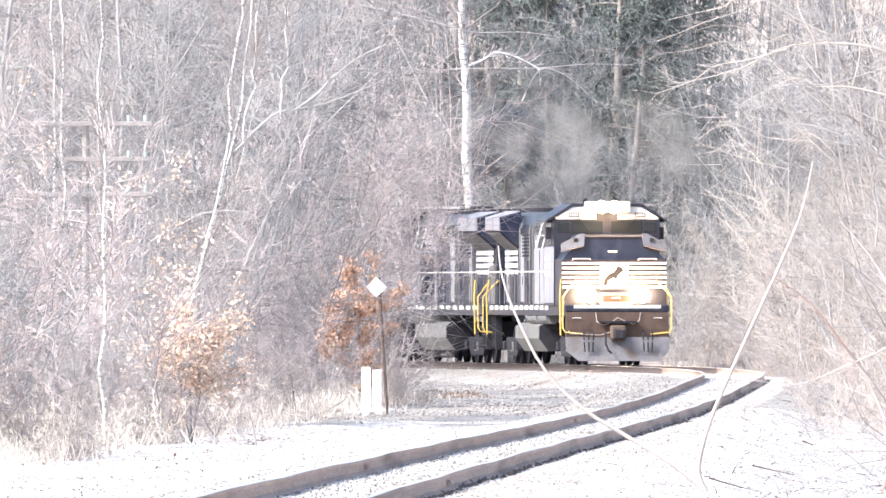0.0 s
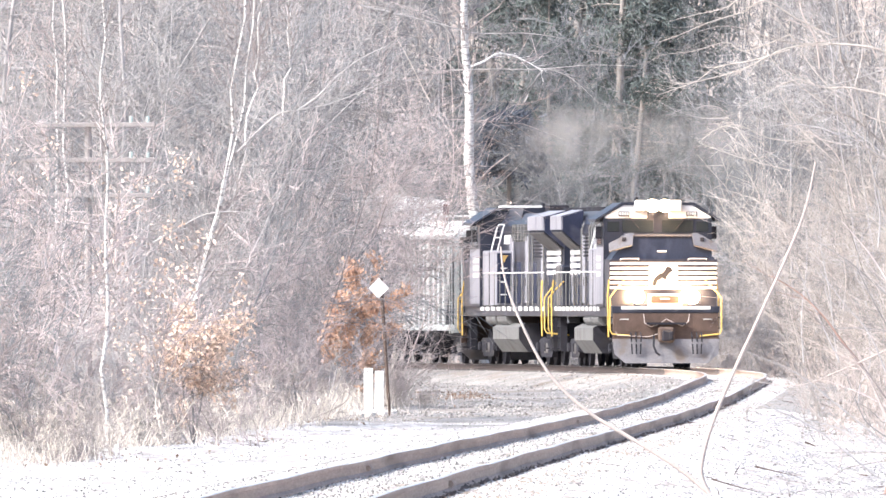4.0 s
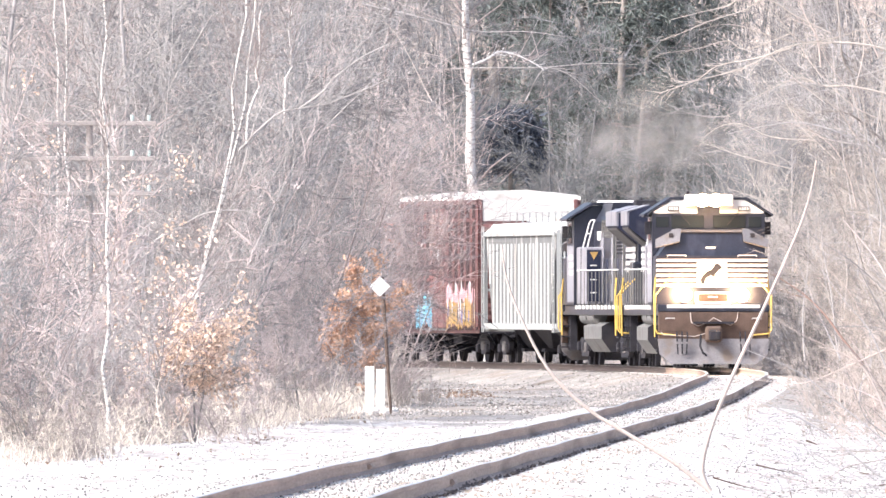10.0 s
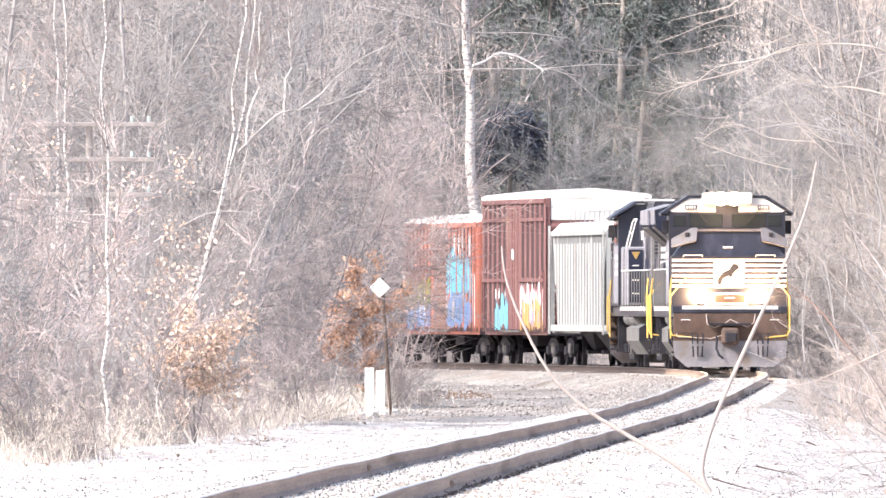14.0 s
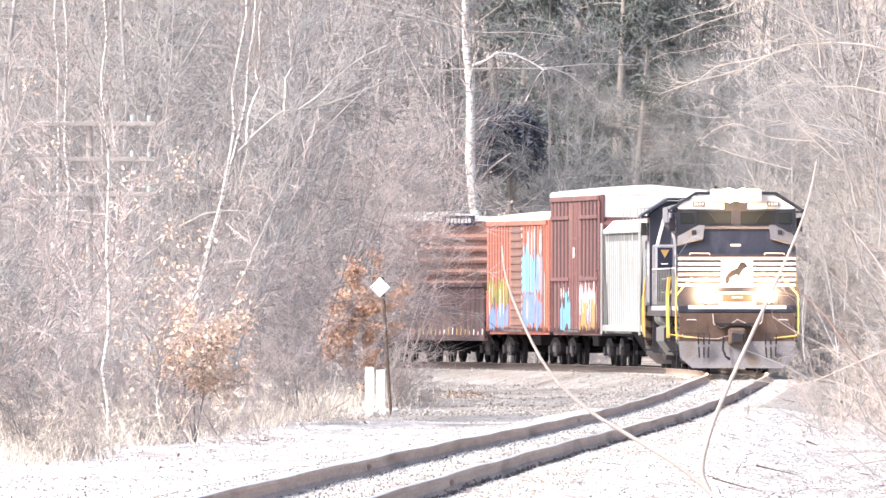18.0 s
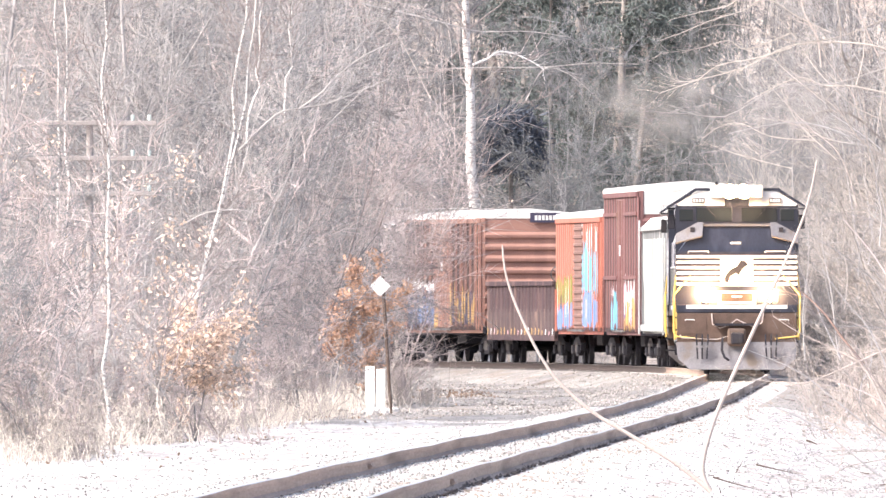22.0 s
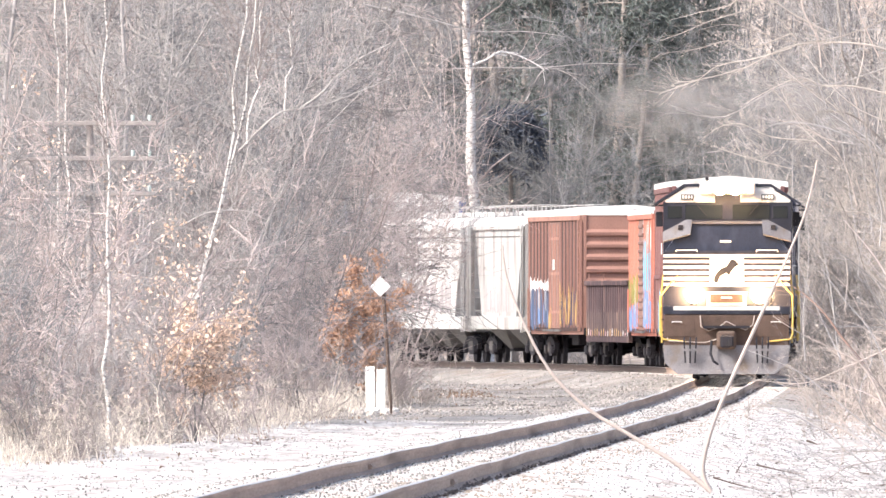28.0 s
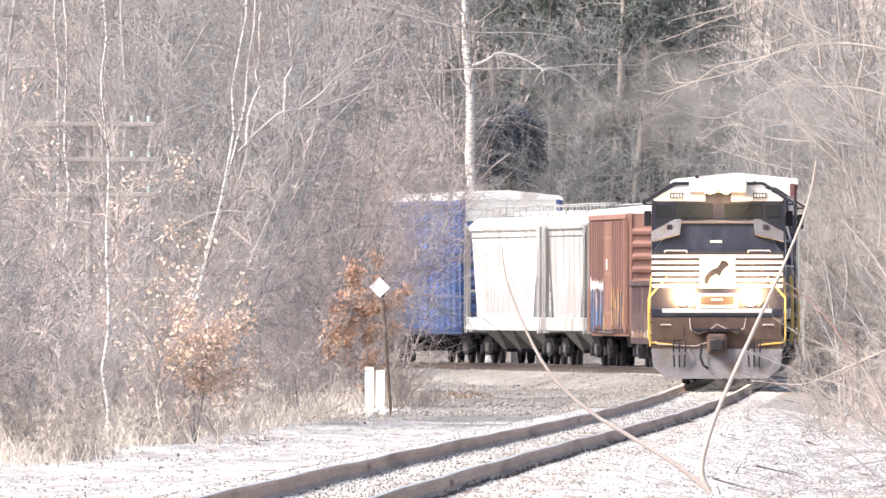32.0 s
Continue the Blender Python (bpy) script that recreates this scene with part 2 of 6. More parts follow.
M_SPRAY = {n: material("spray_paint_" + n, c, rough=.6, var=.2, scale=5, bump=0) for n, c in (
    ("sky_blue", (.15, .42, .57)), ("white", (.75, .74, .75)), ("yellow", (.42, .27, .10)), ("violet", (.22, .20, .38)),
    ("olive", (.21, .20, .06)), ("navy", (.06, .085, .15)), ("mauve_grey", (.38, .355, .37)), ("pink", (.62, .38, .42)), ("dark", (.05, .045, .08)), ("indigo", (.15, .23, .41)))}


# ---- helpers of the builder ----
def part(name, bm, mat, parent=None, label="", smooth=False):
    me = bpy.data.meshes.new(name)
    if smooth:
        for f in bm.faces:
            f.smooth = True
    bm.to_mesh(me)
    bm.free()
    me.materials.append(mat)
    ob = new(name, me)
    ob.parent = parent
    return tagged(ob, label)


def thing(name, label, category, group="", kind=""):
    return tagged(new(name), label, category, group, kind)


def again(ob, m, parent=None):
    """One more object on the same mesh."""
    o = new(ob.name.split(".")[0], ob.data)
    o.parent = parent or ob.parent
    o.matrix_basis = m
    return o


def box(bm, x0, x1, y0, y1, z0, z1, bevel=0.0):
    r = bmesh.ops.create_cube(bm, size=1, matrix=Matrix.LocRotScale(((x0 + x1) / 2, (y0 + y1) / 2, (z0 + z1) / 2), None,
                                                                    (abs(x1 - x0), abs(y1 - y0), abs(z1 - z0))))
    if bevel:
        es = {e for v in r["verts"] for e in v.link_edges}
        bmesh.ops.bevel(bm, geom=list(es), offset=bevel, segments=1, affect="EDGES", profile=.5)
    return bm


def boxed(*a, bevel=0.0):
    return box(bmesh.new(), *a, bevel=bevel)


def tube(bm, pts, r, sides=6):
    """One unbroken bent rod through the points."""
    pts = [Vector(p) for p in pts]
    rings, n = [], len(pts)
    for k, p in enumerate(pts):
        d = (pts[min(k + 1, n - 1)] - pts[max(k - 1, 0)]).normalized()
        ref = Vector((1, 0, 0)) if abs(d.z) > .9 else Vector((0, 0, 1))
        u = (last - d * last.dot(d)).normalized() if rings else d.cross(ref).normalized()
        v = d.cross(u)
        last = u
        rings.append([bm.verts.new(p + r * (u * math.cos(a * 2 * math.pi / sides) + v * math.sin(a * 2 * math.pi / sides))) for a in range(sides)])
    faces = [bm.faces.new([lo[a], lo[(a + 1) % sides], hi[(a + 1) % sides], hi[a]]) for lo, hi in zip(rings, rings[1:]) for a in range(sides)]
    faces += [bm.faces.new(rings[0][::-1]), bm.faces.new(rings[-1])]
    bmesh.ops.recalc_face_normals(bm, faces=faces)
    return bm


def tubed(pts, r, sides=6):
    return tube(bmesh.new(), pts, r, sides)


def drum(bm, x, y, z, r, w, axis="Y", seg=16):
    rot = {"X": Euler((0, radians(90), 0)), "Y": Euler((radians(90), 0, 0)), "Z": Euler((0, 0, 0))}[axis]
    bmesh.ops.create_cone(bm, cap_ends=True, segments=seg, radius1=r, radius2=r, depth=w, matrix=Matrix.LocRotScale((x, y, z), rot, None))
    return bm


def extruded(profile, axis, a, b, bm=None):
    """A closed outline (u, v) pushed from a to b along X (u = y, v = z), Y (u = x, v = z) or Z (u = x, v = y)."""
    bm = bm or bmesh.new()

    def put(u, v, w):
        return {"X": (w, u, v), "Y": (u, w, v), "Z": (u, v, w)}[axis]
    lo = [bm.verts.new(put(u, v, a)) for u, v in profile]
    hi = [bm.verts.new(put(u, v, b)) for u, v in profile]
    n = len(profile)
    faces = [bm.faces.new([lo[i], lo[(i + 1) % n], hi[(i + 1) % n], hi[i]]) for i in range(n)]
    faces += [bm.faces.new(lo[::-1]), bm.faces.new(hi)]
    bmesh.ops.recalc_face_normals(bm, faces=faces)
    return bm


# ---- the line of the track ----
ARC_START, RAMP, CURV = 560.7, 121.1, .00199
_D = np.arange(60, 1000, .5)
_A, _B = np.clip(_D - ARC_START, 0, RAMP), np.clip(_D - ARC_START - RAMP, 0, None)
_M = .02277 - .5 * _A * _A / RAMP * CURV - _B * CURV
_X = np.cumsum(_M) * .5
_X += 6.226 - np.interp(540, _D, _X)
_Q = np.cumsum(np.sqrt(1 + _M * _M)) * .5
_Q += 680 - np.interp(680, _D, _Q)
_ZK = np.interp(_D, (60, 150, 236, 302, 360, 424, 500, 560, 600, 1000), (.14, .10, .065, 0, -.085, -.15, -.15, -.03, 0, 0))
_Z = np.convolve(np.pad(_ZK, 40, "edge"), np.ones(81) / 81, "valid")
# worn joints: the near rails dip and sway a little
_SAG = np.clip((545 - _D) / 40, 0, 1)
_Z += _SAG * (.006 * np.sin(_D * .21) + .002 * np.sin(_D * .53 + 1))
_X += _SAG * .006 * np.sin(_D * .17 + 2)


def track_at(q, side=0.0):
    """Rail-top point at arc length q, side metres to the east of the centre line."""
    d = float(np.interp(q, _Q, _D))
    m = float(np.interp(d, _D, _M))
    n = math.hypot(1, m)
    return Vector((float(np.interp(d, _D, _X)) + side / n, d - side * m / n, float(np.interp(d, _D, _Z))))


def travelled(t):
    return 3.912 * t + .01087 * t * t


def pix(x, d):
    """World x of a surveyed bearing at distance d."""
    return (x - 784) / LENS * d


# ---- ground ----
def ground_z(x, y):
    z = -.55 + .10 * noise.noise((x * .35, y * .05, 0)) + .05 * noise.noise((x * 1.3, y * .2, 4))
    if y > 780:
        u = min(1, (y - 780) / 260)
        z += 42 * u * u * (3 - 2 * u)
    if y > 200 and x < -6:
        z += .25 * min(1, (-6 - x) / 4)
    if x > 11 and y > 560:
        z += min(6, (x - 11) * .12)
    return z


def brush_edge(d):
    """World x of the left thicket's edge at distance d."""
    return float(np.interp(d, (300, 323, 407, 467, 560, 640, 690, 740), (-7.2, -6.2, -4.2, -2.9, -1.9, -2.0, -1.9, -2.2)))


def build_ground():
    xs = [-3000, -900, -300, -120, -60, -40, -30] + [-24 + i * .8 for i in range(80)] + [42, 50, 70, 120, 300, 900, 3000]
    ys = [-600, -100, 0, 60, 120] + [150 + i * 5 for i in range(70)] + [500 + i * 6 for i in range(100)] + [1150, 1300, 1800, 3000, 4800]
    verts = [(x, y, ground_z(x, y)) for y in ys for x in xs]
    n = len(xs)
    faces = [(j * n + i, j * n + i + 1, (j + 1) * n + i + 1, (j + 1) * n + i) for j in range(len(ys) - 1) for i in range(n - 1)]
    me = bpy.data.meshes.new("ground")
    me.from_pydata(verts, [], faces)
    me.polygons.foreach_set("use_smooth", [True] * len(faces))
    for m in (M_GROUND, M_GRAVEL, M_LITTER):
        me.materials.append(m)
    kind = []
    for poly in me.polygons:
        x, y, z = poly.center
        t = float(np.interp(y, _D, _X))
        w = noise.noise((x * .5, y * .06, 2)) * 1.2
        wood = x < brush_edge(y) - .6 + w or y > 738 or (y > 430 and x > t + 5.0 + w) or (y > 300 and x > 8.5 + w) or y < 60
        kind.append(2 if wood else 1 if y + 30 * w > 455 and x < t + 2 else 0)
    me.polygons.foreach_set("material_index", kind)
    return tagged(new("ground", me), "pale frosted gravel and leaf litter rising to a wooded hill", "ground", kind="structure")


def swept(name, profile, side, mat, q0=130, q1=860, step=2.0, close=True):
    """A profile (across, up) pushed along the track."""
    qs = np.arange(q0, q1 + step, step)
    verts, faces = [], []
    k = len(profile)
    for q in qs:
        for a, b in profile:
            p = track_at(q, side + a)
            verts.append((p.x, p.y, p.z + b))
    m = k if close else k - 1
    for i in range(len(qs) - 1):
        for j in range(m):
            faces.append((i * k + j, i * k + (j + 1) % k, (i + 1) * k + (j + 1) % k, (i + 1) * k + j))
    me = bpy.data.meshes.new(name)
    me.from_pydata(verts, [], faces)
    me.materials.append(mat)
    ob = new(name, me)
    bm = bmesh.new()
    bm.from_mesh(me)
    bmesh.ops.recalc_face_normals(bm, faces=bm.faces)
    bm.to_mesh(me)
    bm.free()
    return ob


def build_track():
    outline = [(-4.3, -.75), (-3.1, -.42), (-1.9, -.20), (-.76, -.17), (0, -.19), (.76, -.17), (1.9, -.20), (3.1, -.40), (4.6, -.75)]
    tagged(swept("track_bed", outline, 0, M_BALLAST, 130, 478, close=False), "pale frosted gravel bed of a single track", "ballast", kind="structure")
    tagged(swept("track_bed", outline, 0, M_GRAVEL, 662, 860, close=False), "dull grey gravel bed of a single track", "ballast", kind="structure")
    tagged(swept("track_bed", [(-1.3, -.184), (-.76, -.17), (0, -.19), (.76, -.17), (1.5, -.19)], 0, M_BALLAST, 478, 662, close=False), "pale frosted ballast between the rails", "ballast", kind="structure")
    tagged(swept("track_bed", [(-4.3, -.75), (-3.1, -.42), (-1.9, -.20), (-1.3, -.184)], 0, M_GRAVEL, 478, 662, close=False), "dull grey inner shoulder of the track", "ballast", kind="structure")
    tagged(swept("track_bed", [(1.5, -.19), (1.9, -.20), (3.1, -.40), (4.6, -.75)], 0, M_GRAVEL, 478, 662, close=False), "dull grey outer shoulder of the track", "ballast", kind="structure")
    # strip laid over the bed to paint the shade under the train
    tagged(swept("oil_strip", [(-1.45, -.21), (-1.4, -.164), (1.4, -.164), (1.45, -.21)], 0, M_UNDERSHADE, 668, 860, close=False), "ballast of the curve darkened for the shade under the train", "ballast", kind="structure")
    web = [(-.068, -.17), (-.068, -.155), (-.012, -.13), (-.012, -.05), (-.034, -.04), (-.034, -.006), (.034, -.006), (.034, -.04), (.012, -.05), (.012, -.13), (.068, -.155), (.068, -.17)]
    track = thing("railway_track", "single railway track of rusty rails on weathered timber ties", "railway track", kind="structure")
    for side in (-.7525, .7525):
        for q0, q1, steel, note in ((130, 648, M_RAILSIDE, ""), (648, 860, M_RAILCURVE, "darker rail length of the curve")):
            rail = swept("rail", web, side, steel, q0, q1)
            rail.parent = track
            tagged(rail, note)
            head = swept("rail_head", [(-.030, -.005), (-.022, 0), (.022, 0), (.030, -.005)], side, M_RAILTOP, q0, q1, close=False)
            head.parent = rail
            tagged(head, "bright worn running surface")
    # joint bars on the near rails
    for side, q in ((-.7525, 262.0), (-.7525, 398.0), (.7525, 236.0)):
        for s in (-1, 1):
            p0, p1 = track_at(q, side + s * .03), track_at(q + .9, side + s * .03)
            part("joint_bar", tubed([p0 + Vector((0, 0, -.09)), p1 + Vector((0, 0, -.09))], .035, 5), M_RAILSIDE, track)
    tie = bpy.data.meshes.new("tie")
    bm = boxed(-1.3, 1.3, -.115, .115, -.16, 0, bevel=.012)
    bm.to_mesh(tie)
    bm.free()
    tie.materials.append(M_TIE)
    rng = random.Random(3)
    rest = bmesh.new()
    for i in range(900):
        q = 190 + i * .54
        p = track_at(q)
        m = float(np.interp(p.y, _D, _M))
        mt = Matrix.Translation(p + Vector((rng.uniform(-.05, .05), 0, -.180 + rng.uniform(-.05, .0)))) @ Matrix.Rotation(-math.atan(m) + rng.uniform(-.02, .02), 4, "Z")
        if i < 300:
            o = new("tie", tie)
            o.parent, o.matrix_basis = track, mt
        else:
            bmesh.ops.create_cube(rest, size=1, matrix=mt @ Matrix.LocRotScale((0, 0, -.08), None, (2.6, .23, .16)))
    tagged(part("far_ties", rest, M_TIE, track), kind="stuff")


def scatter_stones(seed, n, q, side, low, high, mat, label):
    """Loose stones: little squashed octahedra between the given arc lengths and offsets."""
    rng = np.random.default_rng(seed)
    q = q[0] + (q[1] - q[0]) * rng.random(n) ** 1.5
    side = rng.uniform(*side, n)
    base = np.array([(1, 0, 0), (-1, 0, 0), (0, 1, 0), (0, -1, 0), (0, 0, 1), (0, 0, -.6)])
    tri = np.array([(0, 2, 4), (2, 1, 4), (1, 3, 4), (3, 0, 4), (2, 0, 5), (1, 2, 5), (3, 1, 5), (0, 3, 5)])
    d = np.interp(q, _Q, _D)
    cx = np.interp(d, _D, _X) + side
    bed = np.interp(side, (-4.3, -3.1, -1.9, -.76, .76, 1.9, 3.1, 4.6), (-.75, -.42, -.2, -.17, -.17, -.2, -.4, -.75)) + np.interp(d, _D, _Z)
    gz = np.array([ground_z(a, b) for a, b in zip(cx, d)])
    cz = np.maximum(bed, gz)
    size = rng.uniform(low, high, n)
    ang = rng.uniform(0, 6.28, n)
    sc = rng.uniform(.6, 1.3, (n, 1, 3)) * size[:, None, None]
    v = base[None] * sc
    c, s = np.cos(ang)[:, None], np.sin(ang)[:, None]
    v = np.stack([v[..., 0] * c - v[..., 1] * s, v[..., 0] * s + v[..., 1] * c, v[..., 2]], -1) + np.stack([cx, d, cz + size * .15], -1)[:, None]
    f = (tri[None] + 6 * np.arange(n)[:, None, None]).reshape(-1, 3)
    tagged(mesh_from("ballast_stones", v.reshape(-1, 3), f, mat), label, "gravel", kind="stuff")


def mesh_from(name, v, f, mat, quads=None):
    """A mesh from arrays of corners, triangles and quads."""
    me = bpy.data.meshes.new(name)
    nt, nq = len(f), 0 if quads is None else len(quads)
    me.vertices.add(len(v))
    me.vertices.foreach_set("co", np.asarray(v, np.float32).ravel())
    loops = np.asarray(f, np.int32).ravel()
    starts = np.arange(nt) * 3
    if nq:
        starts = np.concatenate([starts, 3 * nt + np.arange(nq) * 4])
        loops = np.concatenate([loops, np.asarray(quads, np.int32).ravel()])
    me.loops.add(len(loops))
    me.loops.foreach_set("vertex_index", loops)
    me.polygons.add(nt + nq)
    me.polygons.foreach_set("loop_start", starts.astype(np.int32))
    me.update(calc_edges=True)
    me.validate()
    me.materials.append(mat)
    return new(name, me)


# ---- bare winter wood ----
class Wood:
    """Collects tapered branch pieces and turns them into one mesh."""

    def __init__(self):
        self.rods, self.tips = [], []

    def grow(self, rng, p, d, length, r, nseg, wob, lift, taper=.35, tip=False):
        """Polylines for many branches at once. Returns points, directions and radii."""
        n = len(p)
        pts, dirs, rad = [p], [d], [r]
        for i in range(nseg):
            d = d + rng.normal(0, wob, (n, 3)) + np.array([0, 0, lift])
            d = d / np.linalg.norm(d, axis=1, keepdims=True)
            p = p + d * (length / nseg)[:, None]
            rr = r * (1 - (1 - taper) * (i + 1) / nseg)
            if tip and i == nseg - 1:
                self.tips.append((pts[-1], p, rad[-1]))
            else:
                self.rods.append((pts[-1], p, rad[-1], rr))
            pts.append(p)
            dirs.append(d)
            rad.append(rr)
        return np.stack(pts, 1), np.stack(dirs, 1), np.stack(rad, 1)

    @staticmethod
    def pipe(name, lines, mat, sides=6):
        """Unbroken tapered pipes through lists of points, as one mesh."""
        v, quads = [], []
        for pts, rad in lines:
            pts = np.asarray(pts, float)
            d = np.gradient(pts, axis=0)
            c, e = Wood._rings(pts, pts + d, (rad, rad), sides).transpose(1, 0, 2, 3)
            n = len(pts)
            base = sum(len(q) for q in v)
            v.append(c.reshape(-1, 3))
            i, j = np.meshgrid(np.arange(n - 1), np.arange(sides), indexing="ij")
            quads.append(np.stack([base + i * sides + j, base + i * sides + (j + 1) % sides, base + (i + 1) * sides + (j + 1) % sides, base + (i + 1) * sides + j], -1).reshape(-1, 4))
        ob = mesh_from(name, np.concatenate(v), np.zeros((0, 3), int), mat, np.concatenate(quads))
        ob.data.polygons.foreach_set("use_smooth", [True] * len(ob.data.polygons))
        return ob

    @staticmethod
    def sprout(rng, grown, count, u0, u1, angle, spread=.25):
        pts, dirs, rad = grown
        n, k = pts.shape[:2]
        u = rng.uniform(u0, u1, (n, count)) * (k - 1)
        i = np.minimum(u.astype(int), k - 2)
        w = (u - i)[..., None]
        row = np.arange(n)[:, None]
        p = pts[row, i] * (1 - w) + pts[row, i + 1] * w
        d = dirs[row, i + 1]
        r = rad[row, i]
        side = rng.normal(0, 1, d.shape)
        side -= (side * d).sum(-1, keepdims=True) * d
        side /= np.linalg.norm(side, axis=-1, keepdims=True)
        a = (angle + rng.normal(0, spread, u.shape))[..., None]
        d2 = d * np.cos(a) + side * np.sin(a)
        return p.reshape(-1, 3), d2.reshape(-1, 3), r.reshape(-1), (u / (k - 1)).reshape(-1)

    def mesh(self, name, mat, sides=3):
        v, quads, tris, off = [], [], [], 0
        for rod in self.rods:
            a, b, r0, r1 = rod
            ring = self._rings(a, b, (r0, r1), sides)
            n = len(a)
            v.append(ring.reshape(-1, 3))
            base = off + np.arange(n)[:, None] * 2 * sides
            j = np.arange(sides)
            quads.append(np.stack([base + j, base + (j + 1) % sides, base + sides + (j + 1) % sides, base + sides + j], -1).reshape(-1, 4))
            off += n * 2 * sides
        for a, b, r0 in self.tips:
            n = len(a)
            ring = self._rings(a, b, (r0,), 3)
            vv = np.concatenate([ring.reshape(n, 3, 3), b[:, None]], 1)
            v.append(vv.reshape(-1, 3))
            base = off + np.arange(n)[:, None] * 4
            j = np.arange(3)
            tris.append(np.stack([base + j, base + (j + 1) % 3, base + 3 + 0 * j], -1).reshape(-1, 3))
            off += n * 4
        f = np.concatenate(tris) if tris else np.zeros((0, 3), int)
        return mesh_from(name, np.concatenate(v), f, mat, np.concatenate(quads) if quads else None)

    @staticmethod
    def _rings(a, b, radii, sides):
        d = b - a
        d = d / (np.linalg.norm(d, axis=1, keepdims=True) + 1e-9)
        ref = np.where(np.abs(d[:, 2:3]) > .9, np.array([[1., 0, 0]]), np.array([[0, 0, 1.]]))
        s = np.cross(d, ref)
        s /= np.linalg.norm(s, axis=1, keepdims=True)
        t = np.cross(d, s)
        ang = np.arange(sides) * 2 * math.pi / sides
        circ = s[:, None] * np.cos(ang)[None, :, None] + t[:, None] * np.sin(ang)[None, :, None]
        return np.stack([c[:, None] + circ * np.asarray(r)[:, None, None] for c, r in zip((a, b), radii)], 1)


def bare_tree(seed, height, r, limbs=18, twig=8, fine=11, start=.12, mat=None, trunk_mat=None, lean=0.0, angle=.9, name="bare_tree"):
    rng = np.random.default_rng(seed)
    root = thing(name, "leafless winter tree with dense fine grey twigs", "tree")
    w = Wood()
    g = w.grow(rng, np.zeros((1, 3)), np.array([[lean, 0, 1.]]), np.array([height]), np.array([r]), 10, .06, .03, .22)
    trunk = Wood.pipe("trunk", [(g[0][0], g[2][0])], trunk_mat or M_TRUNK, 7)
    trunk.parent = root
    c = Wood()
    p, d, rr, u = Wood.sprout(rng, g, limbs, start, .97, angle)
    g1 = c.grow(rng, p, d, height * (.40 - .26 * u) * rng.uniform(.6, 1.2, len(u)), rr * .42, 5, .22, .07, .3)
    p, d, rr, u = Wood.sprout(rng, g1, twig, .15, 1, .8)
    g2 = c.grow(rng, p, d, height * .12 * rng.uniform(.5, 1.4, len(u)), np.maximum(rr * .5, .010), 3, .28, .03, .4)
    p, d, rr, u = Wood.sprout(rng, g2, fine, .05, 1, .8, .35)
    c.grow(rng, p, d, height * .055 * rng.uniform(.4, 1.6, len(u)), np.full(len(u), .0075), 1, .25, .02, .5, tip=True)
    crown = c.mesh("crown", mat or M_TWIG)
    crown.parent = root
    return root


def shrub(seed, height, stems=12, twig=10, fine=9, mat=None, spread=.28, name="bare_shrub"):
    rng = np.random.default_rng(seed)
    root = thing(name, "leafless thicket shrub of many thin upright stems", "shrub")
    w = Wood()
    p0 = np.column_stack([rng.normal(0, .6, stems), rng.normal(0, .9, stems), np.full(stems, -.1)])
    d0 = np.column_stack([rng.normal(0, spread, stems), rng.normal(0, spread, stems), np.ones(stems)])
    d0 /= np.linalg.norm(d0, axis=1, keepdims=True)
    g = w.grow(rng, p0, d0, height * rng.uniform(.45, 1.1, stems), rng.uniform(.007, .015, stems) * (1 if height < 8 else 1.5), 7, .16, .07, .3)
    for k in range(stems):
        stem = Wood.pipe("stem", [(g[0][k], g[2][k])], mat or M_PINK, 4)
        stem.parent = root
    c = Wood()
    p, d, rr, u = Wood.sprout(rng, g, twig, .06, 1, .85, .35)
    g2 = c.grow(rng, p, d, height * (.26 - .12 * u) * rng.uniform(.4, 1.3, len(u)), np.maximum(rr * .5, .0075), 3, .28, .05, .4)
    p, d, rr, u = Wood.sprout(rng, g2, fine, .05, 1, .8, .35)
    c.grow(rng, p, d, height * .085 * rng.uniform(.4, 1.6, len(u)), np.full(len(u), .007), 1, .25, .0, .5, tip=True)
    crown = c.mesh("twig_crown", mat or M_PINK)
    crown.parent = root
    return root


def leaf_cards(rng, centres, size, mat, name, droop=.3, broad=.3):
    """Many small curled leaves, two triangles each, with depth."""
    n = len(centres)
    a = rng.normal(0, 1, (n, 3))
    a[:, 2] -= droop
    a /= np.linalg.norm(a, axis=1, keepdims=True)
    b = np.cross(a, rng.normal(0, 1, (n, 3)))
    b /= np.linalg.norm(b, axis=1, keepdims=True)
    c = np.cross(a, b)
    s = size * rng.uniform(.6, 1.3, (n, 1))
    v = np.stack([centres, centres + (a * .5 + b * broad + c * .12) * s, centres + a * s, centres + (a * .5 - b * broad + c * .12) * s], 1)
    base = np.arange(n)[:, None] * 4
    f = np.concatenate([base + np.array([[0, 1, 2]]), base + np.array([[0, 2, 3]])])
    return mesh_from(name, v.reshape(-1, 3), f, mat)


